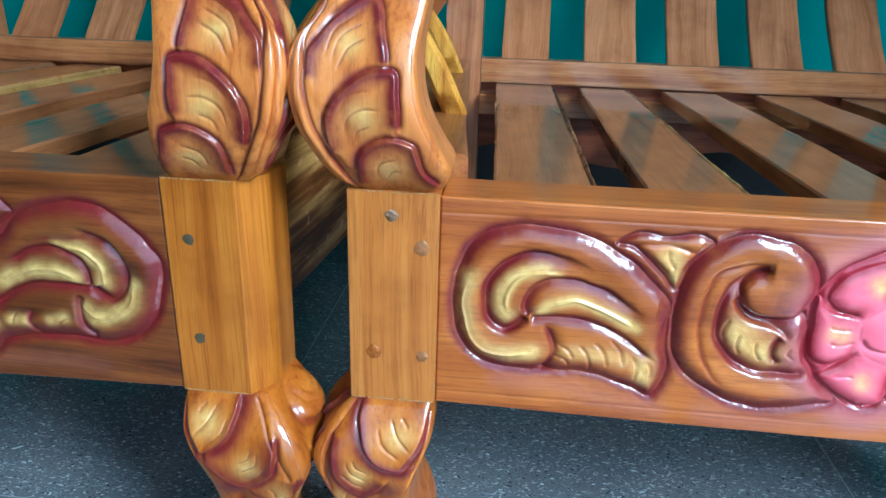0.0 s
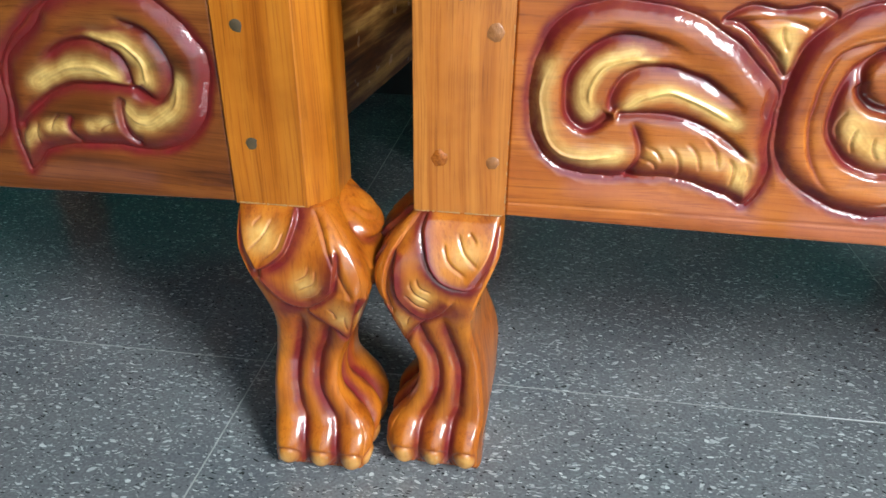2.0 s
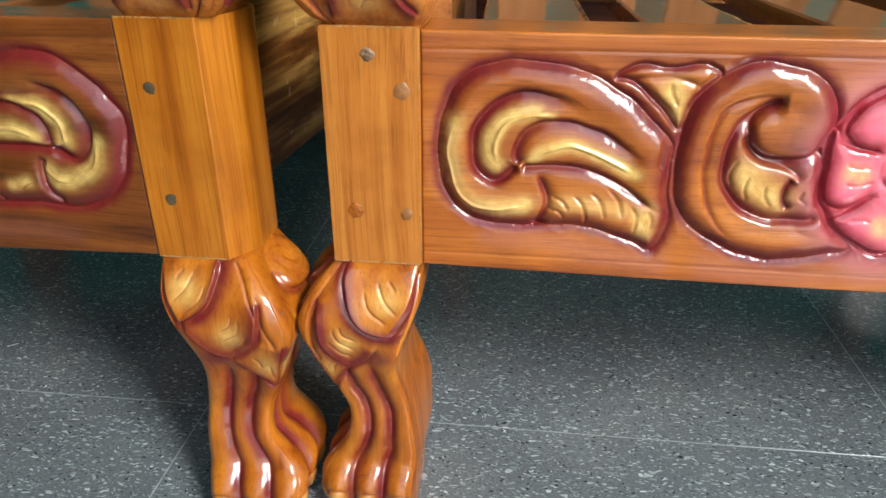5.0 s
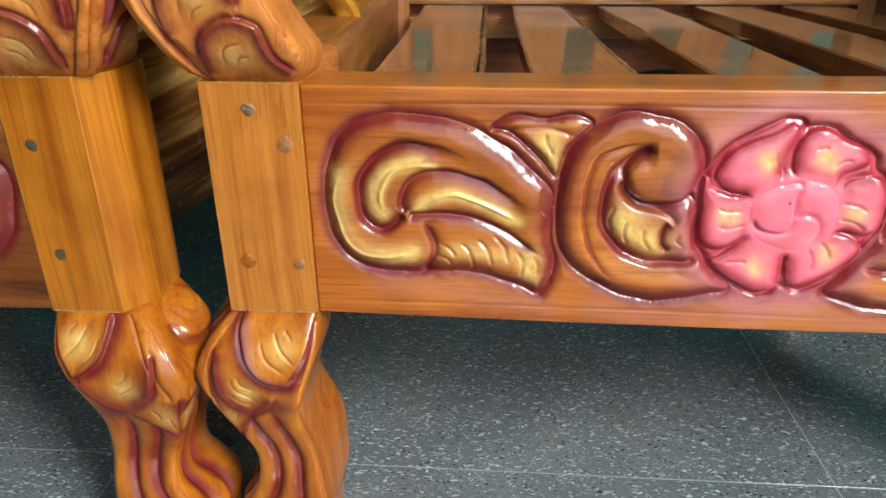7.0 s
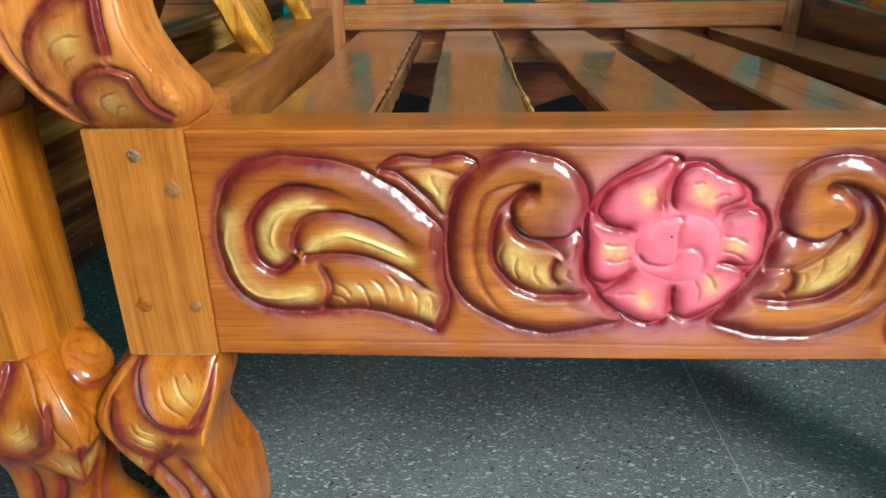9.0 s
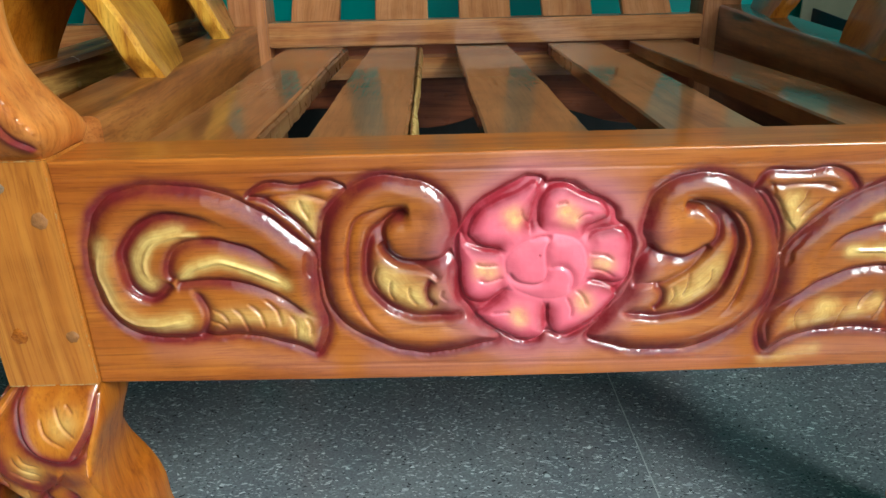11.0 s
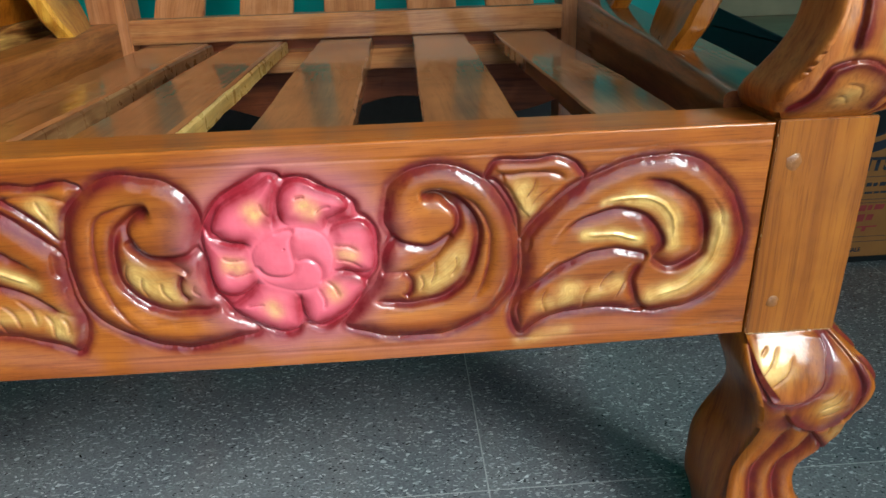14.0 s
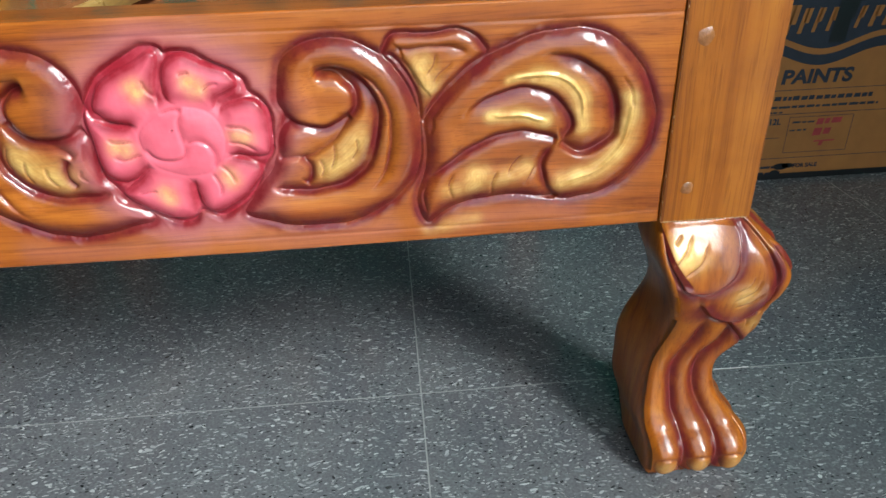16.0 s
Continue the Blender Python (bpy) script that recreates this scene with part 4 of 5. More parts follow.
        rel.cut([(49, 212), (58, 194), (68, 174), (75, 154)], 1.5, 1.2, 1.2, 0.30, 1.0, 1.2)
    if k["knob"]:
        # the side ends in a rounded, hardly stained knob over a hollow
        rel.maroon[:, NF:] *= 1 - 0.85 * ease((rel.v[:, NF:] - 150) / 8)
        rel.gold[:, NF:] *= 1 - 0.9 * ease((rel.v[:, NF:] - 150) / 8)
        way = np.broadcast_to(np.linspace(0, 1, NO), rel.v[:, NF:NF + NO].shape)
        side = rel.v[:, NF:NF + NO]
        d = np.hypot((way - 0.66) * 58 / 17, (side - 196) / 13)
        flat = ease((side - 165) / 8)
        rel.h[:, NF:NF + NO] = rel.h[:, NF:NF + NO] * (1 - 0.8 * flat) + 6.0 * np.sqrt(np.clip(1 - d ** 2, 0, 1)) - 2.5 * np.exp(-((d - 1.12) / 0.16) ** 2)
        for q in (0.45, 0.8):
            rel.h[:, NF:NF + NO] -= 1.6 * np.exp(-((np.hypot((way - 0.66) * 58 / 17, (side - 203) / 13) - q) / 0.05) ** 2) * (side < 201) * (d < 0.95)
        # shade in the hollow below the knob, put into the maroon mask
        rel.maroon[:, NF:NF + NO] = np.maximum(rel.maroon[:, NF:NF + NO], 0.45 * np.exp(-((d - 1.12) / 0.2) ** 2) * (side < 196))
    rel.h *= ease((209.5 - rel.v) / 4)


SUPPORT_ROWS = [(352, 0, 56, 0, 56), (358, -4, 61, -5, 52), (367, -6, 67, -12, 44), (380, 0, 74, -18, 35), (390, 5, 79, -21, 30), (402, 10, 82, -23, 27), (417, 13, 84, -22, 26), (437, 13, 80, -17, 28), (455, 10, 69, -8, 33), (480, 6, 60, 2, 43), (520, 2, 52, 10, 54)]


def carve_support(rel, inner, outer, z):
    # the carved panel stands proud of a plain inner strip; its scales overlap upwards
    rel.field([(0, 345), (1, 356), (10, 368), (13, 377), (16, 384), (24, 389), (23, 406), (24, 420), (31, 425), (31, 434), (34, 443), (38, 457), (42, 490), (42, 540), (140, 540), (140, 345)], 1, 3.0, 3.5, 0.6, 2, 6.5, 1.2, 0.8)
    rel.h -= 3.2 * np.exp(-((rel.u - 56) / 15) ** 2) * ease((rel.v - 356) / 12)
    rel.scale([(72, 462), (68, 480), (58, 496), (46, 502), (40, 498)], [(40, 470), (52, 455), (66, 450)], 0.2, 1.6, 6.0, 2.4, 1.6, 9, 0.9, (54, 480, 8, 8, 0.5))
    rel.scale([(76, 415), (75, 426), (73, 434), (67, 442), (59, 450), (49, 457), (38, 459), (33, 448), (30, 434), (29, 424)], [(30, 405), (52, 398), (70, 402)], 0.0, 1.8, 6.5, 2.2, 1.8, 8, 0.97, (51, 436, 8, 7, 0.6))
    rel.veins([(64, 429), (59, 443), (46, 451)], [(61, 424), (55, 439), (40, 447)], [(58, 421), (51, 433), (39, 440)], depth=1.1, left=0.75)
    rel.scale([(60, 374), (64, 384), (65, 393), (62, 403), (54, 414), (44, 421), (34, 424), (24, 421), (23, 407), (22, 390)], [(22, 372), (40, 362), (54, 364)], 0.4, 2.0, 7.0, 2.4, 2.0, 8, 0.97, (43, 399, 8, 8, 0.6))
    rel.veins([(57, 400), (49, 410), (37, 413)], [(54, 386), (52, 396), (43, 402), (31, 403)], [(48, 383), (46, 390), (38, 394)], depth=1.1, left=0.75)
    rel.scale([(48, 354), (48, 370), (45, 378), (36, 385), (24, 387), (15, 383), (12, 376), (8, 366), (-2, 356)], [(-4, 344), (48, 344)], 0.8, 1.9, 6.0, 2.6, 1.9, 8, 0.97, (29, 367, 8, 6, 0.55))
    rel.veins([(37, 362), (34, 371), (24, 375)], [(31, 361), (28, 366), (22, 368)], depth=1.1, left=0.75)
    wide = 1.0 + 6.5 * ease((446 - rel.v) / 26)
    out = (outer[:, None] - rel.u) / wide
    rel.h = np.where(out < 1, np.maximum(rel.h * 0.3, 0.6 + 3.0 * np.sqrt(np.clip(1 - (2 * out - 1) ** 2, 0, 1))), rel.h - 1.5 * np.exp(-((out - 1) * wide / 1.6) ** 2))
    for m in (rel.maroon, rel.gold):
        m *= np.where(rel.v < 446, ease((out - 0.9) / 0.5), 1)
    rel.maroon = np.maximum(rel.maroon, 0.6 * np.exp(-((out - 1.05) * wide / 1.2) ** 2))
    rel.h *= ease((rel.v - 352.5) / 5)


LEGS = {True: limb(leg_rows(15, 0), np.linspace(0, 210, 300), lambda *a: carve_leg(*a, 0.48), 8.0, 9.0), False: limb(leg_rows(1, 3, 9), np.linspace(0, 210, 300), lambda *a: carve_leg(*a, 0.85, "right"), 8.0, 9.0)}
SUPPORT_GRID, SUPPORT_REL = limb(SUPPORT_ROWS, np.linspace(352, 520, 240), carve_support)


def rail_face(parent, rail=rail, material=RAIL, low=-3.0):
    """The carved face of the rail: its plain ground and every carved piece as a mesh of its own."""
    gy, gx = np.gradient(rail.h, lines_[1] - lines_[0], cols[1] - cols[0])
    nrm = np.stack([-gx, -np.ones_like(gx), -gy], -1)
    nrm /= np.linalg.norm(nrm, axis=-1, keepdims=True)
    # the lower edge sags a little between the posts
    sag = -low * np.sin(math.pi * rail.u / RAIL_L) * np.clip(1 - rail.v / 25, 0, 1)
    pos = np.stack([rail.u, -rail.h, rail.v - sag + RAIL_Z * 1000], -1) / 1000
    n, k = rail.u.shape
    i, j = np.meshgrid(np.arange(n - 1), np.arange(k - 1), indexing="ij")
    quads = np.stack([i * k + j, i * k + j + 1, (i + 1) * k + j + 1, (i + 1) * k + j], -1).reshape(-1, 4)
    owner = rail.piece[:-1, :-1].ravel()
    labels = {"leaf_carving": "carved acanthus leaf scroll, gold lobes with maroon shaded edges", "scroll_carving": "carved C-shaped scroll with gold leaflet and maroon edges",
              "small_leaf_carving": "small three-cornered carved leaf touched with gold", "flower_petal": "pink painted carved petal with a yellow touch", "flower_centre": "pink painted swirled flower centre"}
    for key in sorted(set(owner)):
        q = quads[owner == key]
        used, back = np.unique(q, return_inverse=True)
        name = PIECES.get(key, "carved_ground")
        masks = {m: v.ravel() for m, v in rail.masks((used // k, used % k)).items()}
        mesh_part(name, pos.reshape(-1, 3)[used], back.reshape(-1, 4), material, parent, labels.get(name, ""), masks, nrm.reshape(-1, 3)[used])


def plug(parent, name, material, x, y, z, size, depth, label, seed):
    """A small uneven stopper, screw head or hole mouth, a hair proud of the face."""
    rnd = random.Random(seed)
    ring = [(x + size * math.cos(a) * rnd.uniform(0.75, 1.1), y, z + size * math.sin(a) * rnd.uniform(0.8, 1.15)) for a in (q * math.tau / 12 for q in range(12))]
    lid = [(x + (px - x) * 0.72, y - depth, z + (pz - z) * 0.72) for px, _, pz in ring]
    faces = [(q, (q + 1) % 12, 12 + (q + 1) % 12, 12 + q) for q in range(12)] + [tuple(range(12, 24))]
    ob = mesh_part(name, ring + lid, faces, material, parent, label)
    return ob


def filler_line(parent, a, b, count, size, seed):
    """Crumbs of dried filler along a joint between a and b; their pale colour also stands in for glints."""
    rnd = random.Random(seed)
    verts, faces = [], []
    for _ in range(count):
        q = rnd.random()
        c = [a[i] + (b[i] - a[i]) * q for i in range(3)]
        w, h, d = size * rnd.uniform(0.5, 2.2), size * rnd.uniform(0.3, 0.7), size * rnd.uniform(0.25, 0.5)
        if abs(b[2] - a[2]) > abs(b[0] - a[0]):
            w, h = h, w
        n = len(verts)
        verts += [(c[0] + w * math.cos(k * math.tau / 6) * rnd.uniform(0.7, 1.2), c[1], c[2] + h * math.sin(k * math.tau / 6) * rnd.uniform(0.7, 1.2)) for k in range(6)] + [(c[0], c[1] - d, c[2])]
        faces += [(n + k, n + (k + 1) % 6, n + 6) for k in range(6)]
    return tagged(mesh_part("joint_filler", verts, faces, FILLER, parent, "crumbs of dried pale filler, some in place of glints"), kind="stuff")


def side_rail(x_front, x_back, z_front, z_back, s, parent, material):
    """A thick seat beam that splays outwards to the back, its inner top edge barely eased. s: +1 when its outside faces +x."""
    rings = []
    for q in np.linspace(0, 1, 22):
        y, top = 0.0445 + 0.555 * q, z_front + (z_back - z_front) * q + 0.0008 * math.sin(q * 8)
        xi = x_front + (x_back - x_front) * (1 - (1 - q) ** 1.25)
        xo = xi + s * 0.050
        w = 0.0010 * math.sin(q * 9 + x_front * 20)
        sec = [(xo - s * 0.014, 0.222), (xo, top - 0.004), (xo - s * 0.004, top), (xi + s * (0.005 + w), top + 0.0003)]
        for a in np.linspace(70, 10, 4):
            sec.append((xi + s * (0.0045 + w) - s * 0.0045 * math.cos(math.radians(a)), top - 0.0042 + 0.0042 * math.sin(math.radians(a))))
        sec += [(xi + s * 0.001, 0.30), (xi + s * 0.003, 0.222)]
        rings.append([(x, y, z) for x, z in sec])
    verts, faces = loft(rings)
    bm = bmesh.new()
    vs = [bm.verts.new(v) for v in verts]
    for f in faces:
        bm.faces.new([vs[i] for i in f])
    bmesh.ops.recalc_face_normals(bm, faces=bm.faces)
    ob = part("side_rail", bm, material, parent, smooth=True)
    ob.data.set_sharp_from_angle(angle=radians(40))
    return ob


def seat_slat(a0, a1, b0, b1, seed, parent, material, rough_edge=0.0):
    """A seat board with wandering sawn edges: a at the front, b at the back, rising a little."""
    rnd = random.Random(seed)
    rings = []
    for q in np.linspace(0, 1, 60):
        y = 0.0435 + 0.556 * q
        zt = 0.3455 - 0.008 * q + 0.0006 * math.sin(q * 7 + seed)
        l = a0 + (b0 - a0) * q + 0.0016 * noise.noise((q * 4, seed, 0)) + 0.0006 * noise.noise((q * 26, seed, 3))
        r = a1 + (b1 - a1) * q + 0.0018 * noise.noise((q * 5, seed, 7)) + rough_edge * noise.noise((q * 30, seed, 9))
        t = 0.014
        rings.append([(l, y, zt - t), (l, y, zt - 0.0015), (l + 0.0015, y, zt), (r - 0.0018, y, zt), (r, y, zt - 0.0022), (r + rough_edge * rnd.uniform(-0.3, 0.5), y, zt - t)])
    verts, faces = loft(rings)
    bm = bmesh.new()
    vs = [bm.verts.new(v) for v in verts]
    for f in faces:
        bm.faces.new([vs[i] for i in f])
    bmesh.ops.recalc_face_normals(bm, faces=bm.faces)
    ob = part("seat_slat", bm, material, parent, smooth=True)
    ob.data.set_sharp_from_angle(angle=radians(35))
    return ob


def arm_slat(x_mid, lean, parent, set_back=0.0, lift=0.0):
    """A curved upright board that stands on the side beam: broad along the beam, swelling forwards at its foot."""
    rings = []
    for q in np.linspace(0, 1, 26):
        z = 0.3662 + lift + 0.17 * q
        bow = 0.020 * math.sin(q * 2.6)
        x = x_mid + lean * (0.05 * q + 0.10 * q * q)
        f = set_back + 0.168 - 0.010 * math.sin(q * 3.0) + bow - 0.014 * ease(np.array((0.12 - q) / 0.12)) * -1
        b = set_back + 0.286 + bow + 0.004 * q
        tk = 0.0105
        c = 0.004
        k = lean * 0.018
        rings.append([(x - tk + c, f, z), (x + tk - c, f, z), (x + tk, f + c, z), (x + tk + k, b - c, z), (x + tk - c + k, b, z), (x - tk + c + k, b, z), (x - tk + k, b - c, z), (x - tk, f + c, z)])
    verts, faces = loft(rings)
    bm = bmesh.new()
    vs = [bm.verts.new(v) for v in verts]
    for f in faces:
        bm.faces.new([vs[i] for i in f])
    bmesh.ops.recalc_face_normals(bm, faces=bm.faces)
    ob = part("arm_slat", bm, HONEY if lean < 0 else POST, parent, smooth=True)
    ob.data.set_sharp_from_angle(angle=radians(40))
    return ob


def back_slat(x0, x1, seed, parent):
    rings = []
    for q in np.linspace(0, 1, 12):
        z = 0.3705 + 0.38 * q
        y = 0.618 + 0.34 * q * (1 - 0.5 * q) + 0.012 * math.sin(q * 3)
        e = 0.0015 * noise.noise((q * 3, seed, 1))
        rings.append([(x0 + e, y, z), (x1 + e, y, z), (x1 + e, y + 0.014, z), (x0 + e, y + 0.014, z)])
    verts, faces = loft(rings)
    bm = bmesh.new()
    vs = [bm.verts.new(v) for v in verts]
    for f in faces:
        bm.faces.new([vs[i] for i in f])
    bmesh.ops.recalc_face_normals(bm, faces=bm.faces)
    bmesh.ops.bevel(bm, geom=[e for e in bm.edges if abs((e.verts[0].co - e.verts[1].co).z) > 0.01], offset=0.0015, segments=1, affect="EDGES")
    return part("back_slat", bm, BOARD, parent)


def eased_post(lo, hi):
    """A post whose outer front corner is planed off into a broad round facet."""
    sec = [(lo, 0.056), (lo, -0.0008), (lo + 0.0012, -0.002), (hi - 0.0150, -0.002), (hi - 0.0143, -0.0016), (hi - 0.0042, 0.0125), (hi - 0.0022, 0.0165), (hi - 0.0014, 0.0205), (hi - 0.0014, 0.050), (hi - 0.003, 0.056)]
    verts, faces = loft([[(x, y, z) for x, y in sec] for z in (0.2095, 0.2105, 0.3512, 0.3522)])
    bm = bmesh.new()
    vs = [bm.verts.new(v) for v in verts]
    for f in faces:
        bm.faces.new([vs[i] for i in f])
    bmesh.ops.recalc_face_normals(bm, faces=bm.faces)
    return bm


def sofa_chair():
    """One carved teak sofa chair, its rail's left seam over the origin."""
    chair = thing("sofa_chair", pose(0, 0, 0), "carved varnished teak sofa chair with pink flower rail and bare slats", "sofa chair", "carved teak sofa set")
    fr = part("front_rail", block(0.0004, 0.5586, 0.0075, 0.043, 0.2096, 0.3503, 0.0006, 1), RAIL, chair, "carved teak rail with a pink flower, gold leaves and maroon edges")
    rail_face(fr)
    # skirt that joins the carved face to the rail's body, top and bottom
    for z0, z1 in ((0.2096, 0.2120), (0.3470, 0.3503)):
        part("rail_edge", block(0.0006, 0.5584, 0.0015, 0.0080, z0, z1, 0.0005, 1), RAIL, fr)
    for mirror, x_seam, wide in ((True, 0.0, 0.056), (False, 0.559, 0.0620)):
        s = -1 if mirror else 1
        lo, hi = sorted((x_seam + s * 0.0001, x_seam + s * wide))
        bm = block(lo, hi - (0.0 if mirror else 0.0015), -0.002, 0.056, 0.2095, 0.3522, 0.0008, 2)
        post = part("front_post", bm, POST_PALE if mirror else POST_DARK, chair)
        skin("front_leg", LEGS[mirror][0] * np.array([wide / 0.058, 1, 1]), LEGS[mirror][1], mirror, (x_seam, 0, 0), LEG, chair, "carved cabriole leg with shell knee, ribbed shin and clawed foot")
        skin("arm_support", SUPPORT_GRID * np.array([wide / 0.058, 1, 1]), SUPPORT_REL, mirror, (x_seam, 0, 0), ARM, chair, "carved arm support with overlapping gold and maroon scales")
        if mirror:
            side_rail(0.013, -0.024, 0.3655, 0.3665, s, chair, RUSSET)
        else:
            side_rail(0.5475, 0.590, 0.3600, 0.3800, s, chair, SIDE)
        if mirror:
            for z, x, mat, nm, sz in ((0.3375, -0.029, STEEL, "screw_head", 0.0042), (0.318, -0.0105, PUTTY, "dowel_plug", 0.0052), (0.2435, -0.009, PUTTY, "dowel_plug", 0.0042), (0.2445, -0.040, KNOT, "wood_knot", 0.0052)):
                plug(post, nm, mat, x, -0.0021, z, sz, 0.0006, "", int(z * 1e4))
            filler_line(post, (-0.054, -0.0021, 0.2100), (-0.002, -0.0021, 0.2100), 46, 0.0011, 5)
            filler_line(post, (-0.054, -0.0021, 0.3518), (-0.002, -0.0021, 0.3518), 24, 0.0010, 10)
            filler_line(post, (-0.0004, -0.0021, 0.2110), (-0.0004, -0.0021, 0.3480), 16, 0.0008, 6)
            arm_slat(-0.009, -1, chair, 0.0, -0.0004)
            arm_slat(-0.034, -1, chair, 0.278, 0.0002)
        else:
            for z, x, mat, nm, sz in ((0.3265, 0.5715, PUTTY, "dowel_plug", 0.0055), (0.233, 0.574, PUTTY, "dowel_plug", 0.0042)):
                plug(post, nm, mat, x, -0.0021, z, sz, 0.0008, "", int(z * 1e4))
            filler_line(post, (0.561, -0.0021, 0.2100), (0.618, -0.0021, 0.2100), 46, 0.0011, 7)
            filler_line(post, (0.5594, -0.0021, 0.2110), (0.5594, -0.0021, 0.3480), 9, 0.0007, 8)
            arm_slat(0.572, 1, chair, 0.0, -0.0006)
            arm_slat(0.607, 1, chair, 0.278, 0.0082)
        lo, hi = (-0.060, -0.010) if mirror else (0.571, 0.621)
        part("rear_post", block(lo, hi, 0.6005, 0.655, 0.0, 0.752, 0.002, 2), BOARD, chair)
    for k, (a0, a1, b0, b1, edge) in enumerate(((0.030, 0.0945, 0.012, 0.090, 0.0022), (0.129, 0.1935, 0.126, 0.190, 0.0008), (0.243, 0.309, 0.239, 0.311, 0.0010), (0.355, 0.420, 0.364, 0.436, 0.0006), (0.469, 0.5255, 0.475, 0.548, 0.0008))):
        seat_slat(a0, a1, b0, b1, k + 2, chair, SLAT, edge)
    for a, b, seed, wood_kind in ((0.0955, 0.091, 3, BARK), (0.1945, 0.191, 9, SAP)):
        edge = seat_slat(a, a + 0.0035, b, b + 0.004, seed, chair, wood_kind, 0.0016)
        edge.name = "slat_bark_edge"
        edge["label"] = "pale waney sapwood edge"
        edge.location.z = -0.0012
    part("back_rail", block(-0.0095, 0.5705, 0.6005, 0.640, 0.3385, 0.370, 0.0025, 2, 0.0006, 10), BACK, chair)
    part("slat_ledger", block(-0.0095, 0.5705, 0.588, 0.625, 0.296, 0.3235, 0.001, 1), BACK, chair)
    apron = block(-0.0095, 0.5705, 0.6255, 0.650, 0.235, 0.3375, 0.001, 1, cuts=24)
    for v in apron.verts:
        if v.co.z < 0.28:
            v.co.z += 0.016 * math.sin(v.co.x * 21 + 0.6)
    part("back_apron", apron, DARK, chair, "red-brown apron with a wavy lower edge")
    for k, (x0, x1) in enumerate(((0.018, 0.084), (0.132, 0.204), (0.246, 0.316), (0.359, 0.427), (0.468, 0.535))):
        back_slat(x0, x1, k, chair)
    return chair


chair = sofa_chair()
neighbour = copy_thing(chair, pose(-0.725, -0.012, 0))
neighbour.scale = (1, 1, 1.012)
tagged(neighbour, "matching carved teak sofa chair standing close beside the other")
for ob in [o for o in neighbour.children_recursive if o.name.split(".")[0] in ("screw_head", "dowel_plug", "wood_knot", "joint_filler")]:
    bpy.data.objects.remove(ob)
beam = [o for o in neighbour.children if o.name.startswith("side_rail")][1]
beam.material_slots[0].link = "OBJECT"
beam.material_slots[0].material = STREAK
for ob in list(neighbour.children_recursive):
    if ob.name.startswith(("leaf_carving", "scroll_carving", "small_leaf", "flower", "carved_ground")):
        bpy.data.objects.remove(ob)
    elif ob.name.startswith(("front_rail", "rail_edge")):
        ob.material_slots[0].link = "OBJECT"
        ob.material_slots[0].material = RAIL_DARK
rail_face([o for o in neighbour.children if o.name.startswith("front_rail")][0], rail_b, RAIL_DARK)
old = [o for o in neighbour.children if o.name.startswith("front_leg")][1]
bpy.data.objects.remove(old)
variant = limb(leg_rows(13, 1), np.linspace(0, 210, 300), lambda *a: carve_leg(*a, 0.7, "neighbour"), 8.0, 9.0)
skin("front_leg", variant[0], variant[1], False, (0.559, 0, 0), LEG, neighbour, "carved cabriole leg with shell knee, ribbed shin and clawed foot")
old = [o for o in neighbour.children if o.name.startswith("arm_support")][1]
bpy.data.objects.remove(old)
straight = [(z, a + 9 * math.exp(-((z - 366) / 16) ** 2), b, f, k) for z, a, b, f, k in SUPPORT_ROWS]
variant = limb(straight, np.linspace(352, 520, 240), carve_support)
skin("arm_support", variant[0], variant[1], False, (0.559, 0, 0), ARM, neighbour, "carved arm support with overlapping gold and maroon scales")
post = [o for o in neighbour.children if o.name.startswith("front_post")][1]
shaped = eased_post(0.5595, 0.6205)
post.data = bpy.data.meshes.new("front_post")
shaped.to_mesh(post.data)
shaped.free()
post.data.materials.append(POST)
for z, x in ((0.3145, 0.5745), (0.2485, 0.575)):
    if z > 0.3:
        filler_line(post, (0.561, -0.0021, 0.3518), (0.604, -0.0021, 0.3518), 26, 0.0010, 12)
        filler_line(post, (0.561, -0.0021, 0.2100), (0.604, -0.0021, 0.2100), 40, 0.0012, 9)
    # no hole is cut: a dark lid paints the shade inside it
    plug(post, "dowel_hole", HOLE, x, -0.0021, z, 0.0040, 0.0003, "", int(z * 1e4))


# ---- the room ----
def slab(name, box, material, label):
    ob = part(name, block(*box, 0.0), material)
    return tagged(ob, label, name.split("_")[0], kind="structure")


floor = slab("floor", (-3.2, 1.72, -2.0, 1.10, -0.06, -0.0003), GROUT, "polished dark terrazzo tile floor with pale thin joints")
slab("wall_back", (-3.2, 1.72, 0.98, 1.10, -0.05, 2.8), WALL, "smooth teal painted wall")
slab("wall_left", (-3.32, -3.2, -2.0, 1.07, -0.05, 2.8), WALL, "smooth teal painted side wall")
# dark skirting, made tall to carry the shade behind the seat
slab("baseboard", (-3.2, 1.6, 0.966, 0.9798, -0.001, 0.22), SKIRT, "dark skirting along the wall, its shade put into the colour")
slab("ceiling", (-3.32, 1.72, -2.12, 1.07, 2.8, 2.9), CEILING, "plain white painted ceiling")
# unseen side wall; its opening is assumed, to house the side lamps
for z0, z1, y0, y1 in ((2.1, 2.8, -2.0, 0.98), (0, 2.1, -2.0, -1.98), (0, 2.1, -1.12, 0.98)):
    slab("wall_right", (1.6, 1.72, y0, y1, z0, z1), WALL, "unseen teal wall with an assumed opening for the side lamps")
